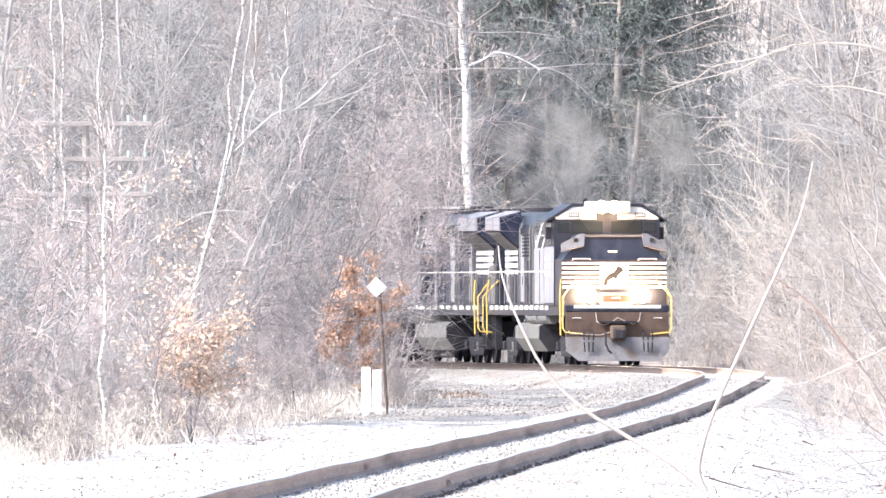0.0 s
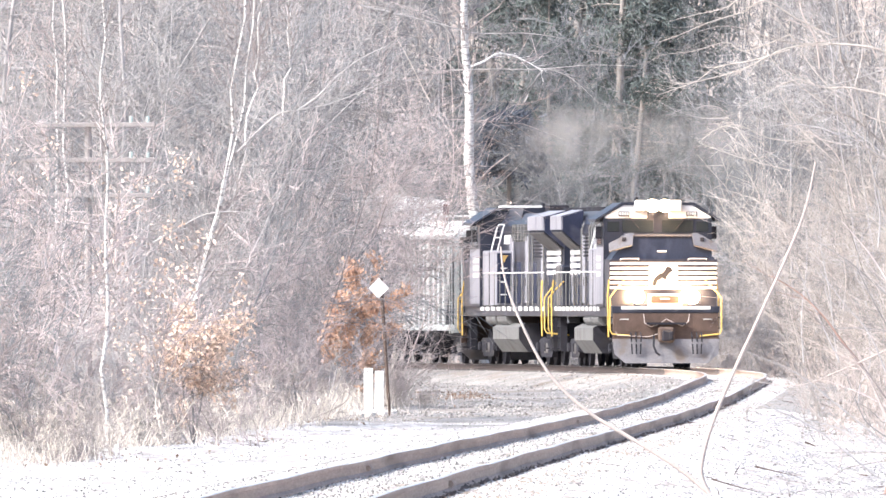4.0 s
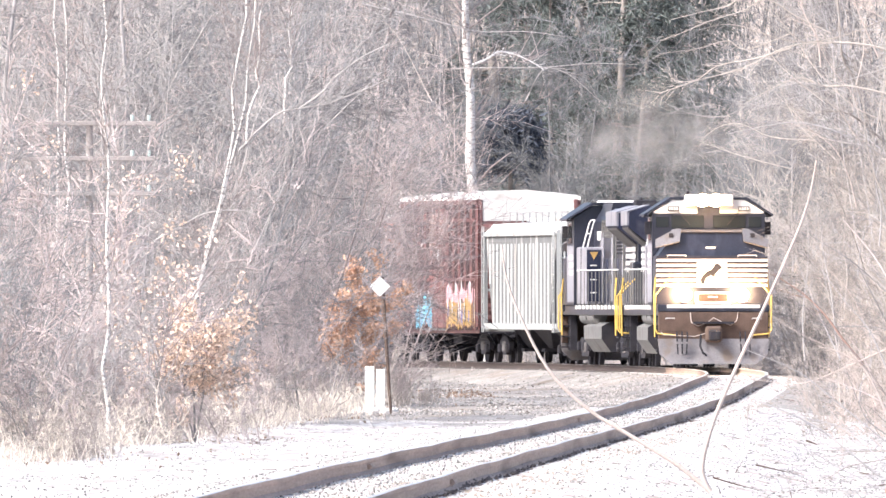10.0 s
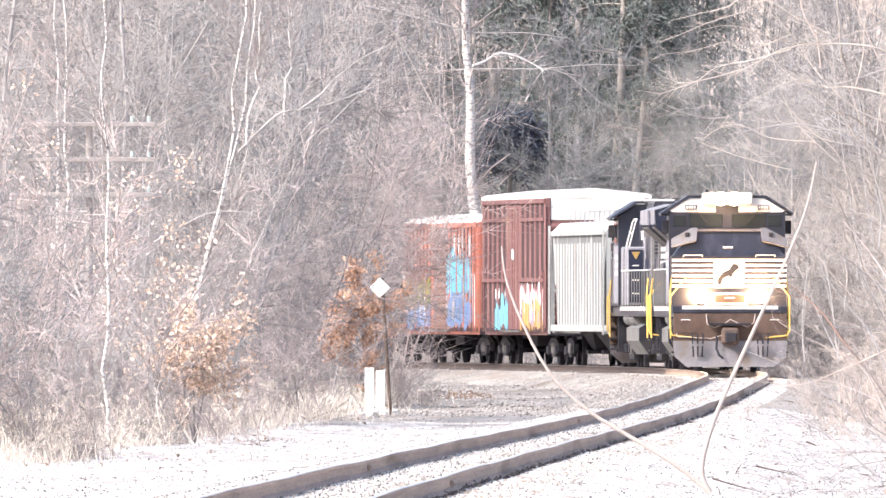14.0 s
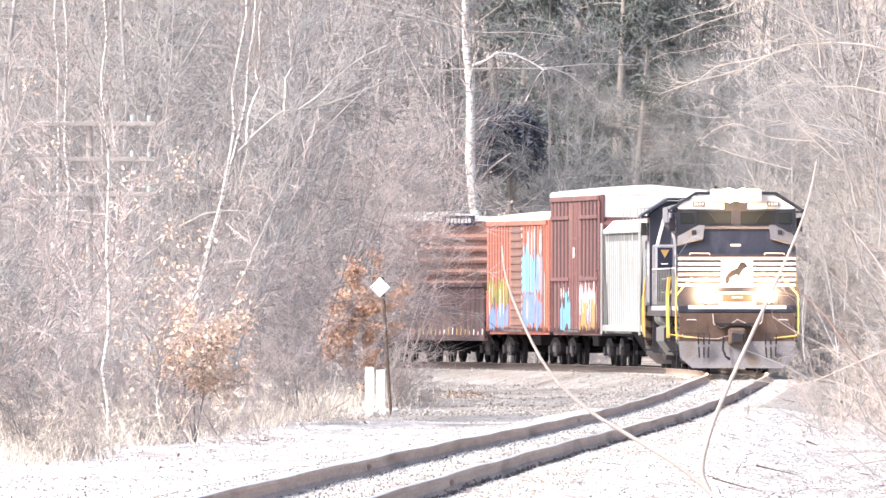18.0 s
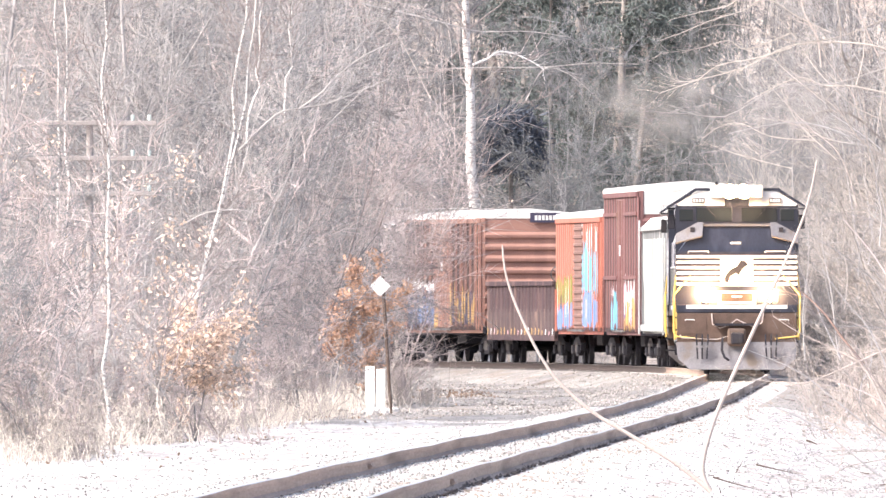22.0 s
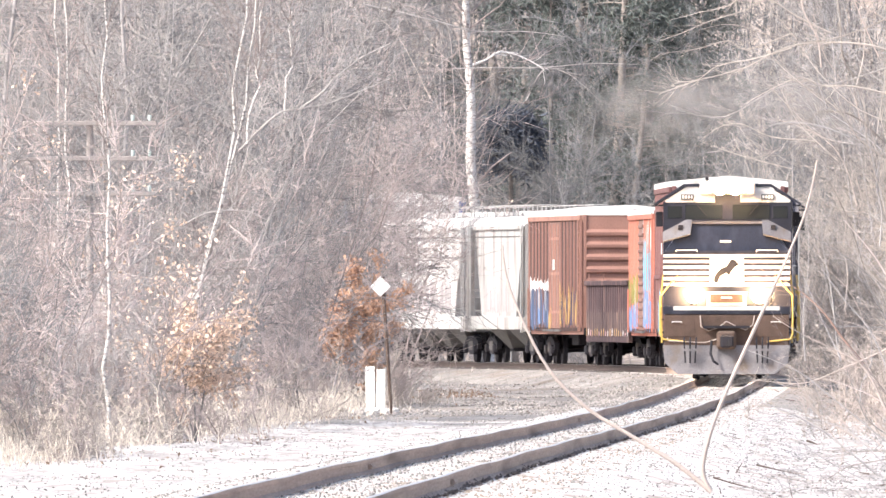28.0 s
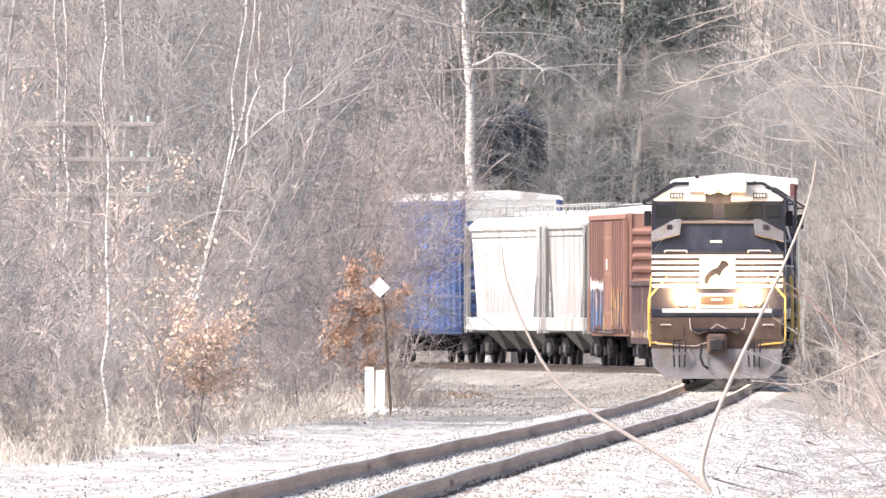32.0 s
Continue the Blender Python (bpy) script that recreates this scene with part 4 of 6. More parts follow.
def locomotive(lead):
    name = "black six-axle diesel locomotive with white nose stripes and lit headlights" if lead else "black six-axle diesel locomotive coupled behind the leader"
    root = thing("locomotive", name, "locomotive", "train")
    # frame, deck and tank
    part("underframe", boxed(-10.3, 10.2, -1.45, 1.45, 1.42, 1.70, bevel=.02), M_BLACK, root)
    for s in (-1, 1):
        dash = part("sill_reflector", boxed(-.42, .42, -.004, .004, 1.58, 1.70), M_WHITEPAINT, root, "white reflector on the sill")
        dash.location = (-9.0, s * 1.456, 0)
        for i in range(1, 12):
            again(dash, Matrix.Translation((-9.0 + i * 1.3, s * 1.456, 0)))
    prof = [(-1.42, 1.10), (-1.42, .75), (-1.15, .38), (1.15, .38), (1.42, .75), (1.42, 1.10), (1.2, 1.22), (-1.2, 1.22)]
    tank = part("fuel_tank", extruded(prof, "X", -3.1, 3.0), M_TANK, root, "dusty grey fuel tank")
    # thin dark plates added over the tank ends to show them in shade
    for x in (-3.125, 3.0):
        part("tank_end", extruded([(u * .99, w) for u, w in prof], "X", x, x + .025), M_DARK, tank, "tank end plate darkened as the shaded face")
    for s in (-1, 1):
        for x in (1.0, 3.6):
            part("air_reservoir", drum(bmesh.new(), x, s * 1.22, 1.36, .2, 2.3, "X", 14), M_TANK, root, "dusty grey air reservoir")
    sets = bogie(root, 6.9, 3, 3.4, .53) + bogie(root, -6.9, 3, 3.4, .53)
    coupler(root, 10.55, 1)
    coupler(root, -10.55, -1)
    # long hood
    hood = part("long_hood", extruded([(-.95, 1.7), (.95, 1.7), (.95, 4.05), (.72, 4.42), (-.72, 4.42), (-.95, 4.05)], "X", -10.0, 5.3), M_BLACK, root)
    for s in (-1, 1):
        for i in range(15):
            x = -9.3 + i * .92
            # every fourth door wears the lightened sheen colour
            part("hood_door", boxed(x, x + .84, s * .95, s * .985, 1.8, 3.0 if i % 4 else 3.75, bevel=.01), M_SHEEN if i % 4 == 0 else M_DOOR if i % 4 == 2 else M_BLACK, hood)
            part("door_handle", boxed(x + .62, x + .68, s * .985, s * 1.01, 2.3, 2.55), M_GREYGEAR, hood)
        bm = bmesh.new()
        for k in range(7):
            box(bm, -5.2, -3.2, s * .95, s * .99, 3.12 + k * .1, 3.18 + k * .1)
        part("louvres", bm, M_DARK, hood)
        # flared radiator wings
        part("radiator_wing", extruded([(s * .9, 3.35), (s * 1.50, 3.85), (s * 1.53, 4.28), (s * .9, 4.45)], "X", -9.9, -6.2), M_DOOR, hood, "flared radiator wing")
        part("radiator_grille", extruded([(s * .97, 3.37), (s * 1.52, 3.84), (s * 1.50, 3.80), (s * .97, 3.33)], "X", -9.7, -6.4), M_GREYGEAR, hood)
        # lit outer side and top of the wing, set off by colour from its dark end
        part("wing_cap", extruded([(s * 1.49, 3.90), (s * 1.545, 3.90), (s * 1.545, 4.29), (s * .93, 4.47), (s * .92, 4.44), (s * 1.49, 4.25)], "X", -9.9, -6.2), M_SHEEN, hood, "wing cap coloured light as the sunlit side")
        box_ob = part("equipment_cabinet", boxed(2.0, 5.2, s * .9, s * 1.455, 1.72, 3.34, bevel=.03), M_SHEEN, root, "dusty equipment cabinet lightened for sky sheen")
        part("cabinet_door", boxed(1.975, 2.0, s * 1.02, s * 1.42, 1.80, 3.26, bevel=.006), M_DOOR, box_ob, "dull blue-black cabinet door")
        for z in (2.05, 2.42, 2.82):
            part("latch", boxed(1.955, 1.976, s * 1.14, s * 1.32, z - .018, z + .018), M_WHITEPAINT, box_ob)
        part("warning_patch", extruded([(s * 1.10, 3.20), (s * 1.34, 3.20), (s * 1.22, 2.98)], "X", 1.962, 1.974), M_SPRAY["yellow"], box_ob, "yellow warning triangle")
        part("cabinet_seam", boxed(3.5, 3.54, s * 1.45, s * 1.47, 1.76, 3.30), M_DARK, box_ob)
        part("grab_rail", tubed([(2.08, s * 1.40, 3.33), (2.08, s * 1.22, 4.02), (2.14, s * 1.18, 4.10), (3.5, s * 1.18, 4.10), (3.6, s * 1.22, 4.02), (3.6, s * 1.40, 3.33)], .022, 6), M_WHITEPAINT, box_ob, "white bent grab rail")
        part("cross_bar", tubed([(2.08, s * 1.31, 3.72), (3.6, s * 1.31, 3.72)], .016, 5), M_WHITEPAINT, box_ob)
        # dynamic brake grille on the hood's shoulder
        grid = part("brake_grille", boxed(-1.6, 1.9, s * .93, s * .965, 3.62, 4.08), M_DARK, hood)
        for k in range(6):
            x = -1.5 + k * .66
            part("grille_bar", boxed(x - .03, x + .03, s * .96, s * 1.01, 3.60, 4.10), M_TANK, grid)
        for k in range(4):
            z = 3.66 + k * .125
            part("grille_bar", boxed(-1.6, 1.9, s * .965, s * .995, z - .012, z + .012), M_TANK, grid)
        for x in (-5.6, -3.0, -2.2):
            part("conduit", tubed([(x, s * .99, 1.74), (x, s * 1.0, 3.9), (x, s * .90, 4.12)], .028, 6), M_TANK, hood)
        # white flank stripes and lettering bars
        for k in range(4):
            z = 2.62 + k * .19
            part("flank_stripe", boxed(-9.6, -6.3, s * .986, s * .994, z, z + .12), M_WHITEPAINT, hood, "white flank stripe")
        road_bars(hood, -7.6, s * .99, 3.52, 4, .40, .22, M_WHITEPAINT, axis="X")
        road_bars(hood, 3.2, s * .962, 3.66, 5, .24, .26, M_WHITEPAINT, axis="X")
    fans = bmesh.new()
    for x in (-8.9, -7.2):
        drum(fans, x, 0, 4.48, .6, .14, "Z", 20)
    part("roof_fan", fans, M_DARK, hood)
    part("exhaust_stack", boxed(-1.2, -.4, -.3, .3, 4.40, 4.66, bevel=.03), M_DARK, hood)
    part("brake_grid_blister", extruded([(-.9, 4.0), (.9, 4.0), (.75, 4.58), (-.75, 4.58)], "X", 1.0, 4.4), M_BLACK, hood)
    # cab
    cab = part("cab", extruded([(-1.52, 1.7), (1.52, 1.7), (1.52, 4.18), (.98, 4.52), (-.98, 4.52), (-1.52, 4.18)], "X", 5.3, 7.75), M_BLACK, root)
    part("cab_roof", extruded([(-1.74, 4.10), (-1.74, 4.15), (-1.03, 4.61), (1.03, 4.61), (1.74, 4.15), (1.74, 4.10), (1.0, 4.55), (-1.0, 4.55)], "X", 5.15, 7.80), M_BLACK, cab)
    for s in (-1, 1):
        part("roof_front_trim", extruded([(s * 1.46, 4.17), (s * 1.50, 4.215), (s * .97, 4.535), (s * .30, 4.535), (s * .30, 4.17)], "X", 7.752, 7.765), M_WHITEPAINT, cab, "white panel under the cab roof")
        part("wiper", tubed([(7.78, s * .95, 4.34), (7.80, s * .80, 4.20), (7.80, s * .5, 3.86)], .007, 5), M_DARK, cab)
    for s in (-1, 1):
        part("windshield", boxed(7.745, 7.765, s * .12, s * 1.0, 3.78, 4.12, bevel=.004), M_GLASS, cab, "dark windshield pane")
        part("corner_window", boxed(7.745, 7.765, s * 1.08, s * 1.42, 3.80, 4.08, bevel=.004), M_GLASS, cab)
        part("side_window", boxed(5.9, 7.1, s * 1.515, s * 1.535, 3.45, 4.05, bevel=.004), M_GLASS, cab)
        bm = bmesh.new()
        for k in range(3):
            box(bm, 5.5, 6.9, s * 1.526, s * 1.536, 2.55 + k * .22, 2.68 + k * .22)
        part("side_stripe", bm, M_WHITEPAINT, cab)
        part("cab_side_panel", boxed(5.4, 7.68, s * 1.518, s * 1.530, 1.78, 3.38, bevel=.004), M_SHEEN, cab, "dusty cab side panel lightened for sky sheen")
        part("mirror", boxed(7.2, 7.26, s * 1.54, s * 1.70, 3.6, 3.95, bevel=.01), M_DARK, cab)
        part("sun_visor", extruded([(5.8, 4.12), (7.2, 4.12), (7.2, 4.08), (5.8, 4.08)], "Y", s * 1.53, s * 1.72), M_BLACK, cab)
    for s in (-1, 1):
        board = part("number_board", boxed(7.766, 7.80, s * .80, s * 1.10, 4.24, 4.36), M_DARK, cab)
        road_bars(board, 7.803, s * .95, 4.30, 4, .05, .08, M_WHITEPAINT)
    hl = part("headlight_housing", boxed(7.74, 7.97, -.66, .66, 4.36, 4.68, bevel=.04), M_WHITEPAINT, cab)
    for y in (-.18, .18):
        lamp_lens("headlight", hl, 8.06, y, 4.52, .17, lead)
    part("horn", tubed([(6.4, -.5, 4.60), (6.4, -.5, 4.72), (6.8, -.5, 4.74)], .04), M_DARK, cab)
    # nose with sloping shoulders
    nose = part("nose", extruded([(-1.50, 1.70), (1.50, 1.70), (1.50, 3.02), (-1.50, 3.02)], "X", 7.7, 9.55), M_BLACK, root)
    bm = bmesh.new()
    f = [bm.verts.new(p) for p in ((9.50, -1.46, 3.02), (9.50, 1.46, 3.02), (9.30, .95, 3.66), (9.30, -.95, 3.66))]
    b = [bm.verts.new(p) for p in ((7.7, -1.46, 3.02), (7.7, 1.46, 3.02), (7.7, .98, 3.74), (7.7, -.98, 3.74))]
    bm.faces.new(f)
    for i in range(4):
        bm.faces.new([f[(i + 1) % 4], f[i], b[i], b[(i + 1) % 4]])
    bm.faces.new(b[::-1])
    bmesh.ops.recalc_face_normals(bm, faces=bm.faces)
    part("upper_nose", bm, M_BLACK, nose)
    for s in (-1, 1):
        bm = bmesh.new()
        ring = [(9.50, s * 1.51, 3.24), (9.52, s * .86, 3.41), (9.36, s * .82, 3.75), (9.36, s * .96, 3.75), (9.42, s * 1.51, 3.46)]
        lo = [bm.verts.new(Vector(p) - Vector((.06, 0, .02))) for p in ring]
        hi = [bm.verts.new(Vector(p) + Vector((.03, 0, .01))) for p in ring]
        bm.faces.new(hi)
        bm.faces.new(lo[::-1])
        for i in range(5):
            bm.faces.new([lo[i], lo[(i + 1) % 5], hi[(i + 1) % 5], hi[i]])
        bmesh.ops.recalc_face_normals(bm, faces=bm.faces)
        # light grey here paints the sky's light on the sloping shoulder
        ear = part("nose_shoulder", bm, M_PLOW, nose, "sloping nose shoulder coloured light grey for reflected sky")
        part("marker_lamp", boxed(9.44, 9.50, s * 1.04, s * 1.15, 3.52, 3.63), M_DARK, ear)
        part("grab_iron", tubed([(9.60, s * .7, 3.0), (9.66, s * .7, 3.04), (9.66, s * 1.2, 3.04), (9.60, s * 1.2, 3.0)], .012, 5), M_WHITEPAINT, nose)
    part("nose_ledge", boxed(9.26, 9.36, -.92, .92, 3.66, 3.71), M_PLOW, nose, "pale nose ledge")
    part("nose_door", boxed(9.55, 9.575, .35, 1.05, 1.75, 2.05, bevel=.01), M_BLACK, nose)
    part("nose_plate", boxed(9.42, 9.46, -.16, .10, 3.22, 3.27), M_WHITEPAINT, nose)
    for k in range(6):
        z = 2.94 - k * .135
        for y0, y1 in ((-1.495, -.36), (.36, 1.495)) if k in (1, 2, 3, 4) else ((-1.495, 1.495),):
            part("nose_stripe", boxed(9.552, 9.562, y0, y1, z - .068, z), M_WHITEPAINT, nose)
    part("emblem_panel", boxed(9.556, 9.564, -.40, .40, 2.18, 2.88), M_WHITEPAINT, nose)
    bm = extruded([(-.30, 2.28), (-.22, 2.26), (-.16, 2.42), (-.02, 2.50), (.06, 2.44), (.10, 2.54), (.18, 2.64), (.28, 2.70), (.20, 2.80), (.10, 2.82), (0, 2.66), (-.14, 2.60), (-.24, 2.50), (-.30, 2.40)], "X", 9.566, 9.572)
    part("emblem", bm, M_DARK, nose, "plain dark shape on a white panel")
    # porch with ditch lights, rails and steps
    porch = part("porch", boxed(9.55, 10.35, -1.5, 1.5, 1.52, 1.72, bevel=.02), M_BLACK, root)
    part("porch_edge", boxed(10.352, 10.36, -1.25, 1.25, 1.62, 1.715), M_WHITEPAINT, porch, "white deck edge")
    for s in (-1, 1):
        pod = part("ditch_light_bracket", boxed(9.98, 10.10, s * .67, s * .87, 1.72, 1.92, bevel=.02), M_BLACK, porch)
        lamp_lens("ditch_light", pod, 10.16, s * .77, 1.98, .19, lead)
    step_box = part("step_box", boxed(9.98, 10.06, -.47, .47, 1.73, 2.06, bevel=.01), M_WHITEPAINT, porch, "white edged step box")
    part("step_plate", boxed(10.062, 10.075, -.39, .39, 1.80, 2.00), M_RUSTPLATE, step_box)
    part("step_label", boxed(10.076, 10.08, -.13, .13, 1.90, 1.94), M_WHITEPAINT, step_box)
    pilot = part("pilot", boxed(10.2, 10.34, -1.48, 1.48, .62, 1.52, bevel=.02), M_RUSTPLATE, root, "brown pilot plate warmed in colour for lamp glow")
    plow = extruded([(-1.15, .12), (1.15, .12), (1.45, .38), (1.50, .80), (-1.50, .80), (-1.45, .38)], "X", 10.32, 10.42)
    for v in plow.verts:
        v.co.x += (1.52 - abs(v.co.y)) * .16 + (.80 - v.co.z) * .25
    part("snow_plow", plow, M_PLOW, root, "scuffed light grey snow plow")
    part("cut_lever", tubed([(10.38, -1.40, .98), (10.44, -1.36, .90), (10.46, -.5, .86), (10.46, -.2, .95)], .014, 5), M_STALK, pilot)
    part("coupler_pocket", boxed(10.36, 10.62, -.23, .23, .70, 1.14, bevel=.06), M_POST, pilot, "rusty brown coupler pocket")
    for s in (-1, 1):
        part("pilot_plate", boxed(10.342, 10.352, s * .75, s * 1.38, 1.0, 1.42, bevel=.003), M_RUSTPLATE, pilot)
        part("grab_iron", tubed([(10.35, s * 1.05, 1.33), (10.39, s * 1.05, 1.35), (10.39, s * 1.28, 1.35), (10.35, s * 1.28, 1.33)], .012, 5), M_WHITEPAINT, pilot)
    part("drop_step", boxed(10.36, 10.56, -.55, .55, 1.20, 1.26), M_DARK, pilot)
    part("hose", tubed([(10.36, -.62, 1.50), (10.42, -.60, 1.24), (10.44, -.42, 1.14), (10.44, -.18, 1.22), (10.42, 0, 1.36), (10.44, .2, 1.26), (10.44, .45, 1.16), (10.42, .62, 1.28), (10.36, .66, 1.50)], .014), M_STALK, pilot, "looped tan hose")
    for s in (-1, 1):
        for k in (-.14, 0, .14):
            part("brake_hose", tubed([(10.42, s * .85 + k, .98), (10.62, s * .85 + k, .85), (10.66, s * .85 + k * .8, .38)], .022, 5), M_DARK, pilot)
            part("gladhand", boxed(10.66, 10.71, s * .85 + k - .03, s * .85 + k + .03, .66, .72), M_PLOW, pilot)
    for end in (1, -1):
        for s in (-1, 1):
            x = 10.25 if end > 0 else -10.25
            rail = part("handrail", tubed([(x + end * .10, s * .95, .88), (x + end * .10, s * 1.50, .94), (x + end * .08, s * 1.56, 1.05), (x + end * .04, s * 1.56, 1.95), (x - end * .12, s * 1.36, 2.20), (x - end * .3, s * 1.15, 2.42)], .024), M_YELLOW, root, "yellow bent corner handrail")
            part("handrail", tubed([(x - end * .75, s * 1.53, .85), (x - end * .78, s * 1.55, 2.0), (x - end * .95, s * 1.50, 2.45)], .024), M_YELLOW, root, "yellow bent corner handrail")
            for k in range(4):
                part("step", boxed(x - end * .72, x - end * .03, s * 1.22, s * 1.52, .48 + k * .30, .52 + k * .30), M_DARK, rail)
            part("step_well", boxed(x - end * .9, x, s * 1.1, s * 1.3, .42, 1.5), M_DARK, rail)
    for s in (-1, 1):
        part("walkway_rail", tubed([(-9.4, s * 1.46, 2.68), (4.9 if not lead else 7.2, s * 1.46, 2.68)], .022), M_WHITEPAINT, root, "pale walkway rail")
        post = None
        for i in range(12):
            if post is None:
                post = part("rail_post", tubed([(-9.4, s * 1.46, 1.68), (-9.4, s * 1.46, 2.68)], .016), M_TANK, root)
            else:
                again(post, Matrix.Translation((i * 1.3, 0, 0)))
    # rear end
    part("rear_panel", boxed(-10.03, -10.0, -.8, .8, 1.8, 3.2, bevel=.01), M_BLACK, hood)
    part("rear_sandbox", boxed(-10.7, -10.0, -1.2, 1.2, 1.7, 2.9, bevel=.05), M_GREYGEAR if not lead else M_BLACK, root)
    return root, sets, 6.9


def ladder(parent, x, y, z0, z1, axis, mat, w=.42):
    bm = bmesh.new()
    for k in (-1, 1):
        d = (k * w / 2, 0, 0) if axis == "Y" else (0, k * w / 2, 0)
        tube(bm, [(x + d[0], y + d[1], z0), (x + d[0], y + d[1], z1)], .018, 5)
    z = z0 + .15
    while z < z1:
        a, b = ((x - w / 2, y, z), (x + w / 2, y, z)) if axis == "Y" else ((x, y - w / 2, z), (x, y + w / 2, z))
        tube(bm, [a, b], .014, 5)
        z += .38
    part("ladder", bm, mat, parent)


def spray_letters(flank, rng, x0, x1, z0, z1, colour, cover, depth, xs, pw, dw):
    """Painted letters that wrap the posts: broad ones for a high cover, slivers and drips for a low one."""
    broad = cover > .5
    x = x0 + (0 if broad else rng.uniform(0, .4))
    while x < x1 - .1:
        w = min(rng.uniform(.8, 1.7) if broad else rng.uniform(.12, .38), x1 - x)
        knots = [x + w * k / 6 for k in range(7)]
        tops = [z1 + rng.uniform(-.34, .16) * (z1 - z0) ** .5 for _ in knots]
        feet = [max(z0 + rng.uniform(-.05, .22) * (z1 - z0) ** .5, .97) for _ in knots]
        if not broad:
            mid = rng.uniform(z0 + .2, z1 - .1)
            tops, feet = [min(t, mid + (z1 - z0) * rng.uniform(.2, .55)) for t in tops], [max(f, mid - (z1 - z0) * rng.uniform(.1, .4)) for f in feet]
        cuts = {x + w * k / 18 for k in range(19)}
        for q in [*xs, *[-q for q in xs]]:
            for e in (-1, 1):
                for u in (pw, pw * .8):
                    if x < q + e * u < x + w:
                        cuts.add(q + e * u)
        bm, rows = bmesh.new(), []
        for u in sorted(cuts):
            near = min(abs(abs(u) - q) for q in xs)
            y = 1.530 if abs(u) < dw / 2 + .01 else 1.537 if near <= pw * .81 else 1.512
            y += .0025 + .002 * depth
            hi, lo = float(np.interp(u, knots, tops)) + rng.uniform(-.07, .07), float(np.interp(u, knots, feet)) + rng.uniform(-.04, .05)
            hi = max(hi, lo + .05)
            rows.append([bm.verts.new((u, -v, z)) for v in (y, y - .002) for z in (lo, hi)])
        for p, q in zip(rows, rows[1:]):
            for i, j in ((0, 1), (1, 3), (3, 2), (2, 0)):
                bm.faces.new([p[i], p[j], q[j], q[i]])
        bm.faces.new([rows[0][i] for i in (0, 2, 3, 1)])
        bm.faces.new([rows[-1][i] for i in (0, 1, 3, 2)])
        bmesh.ops.recalc_face_normals(bm, faces=bm.faces)
        part("sprayed_letter", bm, M_SPRAY[colour], flank, "sprayed letter in " + colour.replace("_", " "))
        x += w + (rng.uniform(.02, .25) if broad and cover > .8 else rng.uniform(.1, .6) if broad else rng.uniform(.4, 1.6) * (.3 / cover))


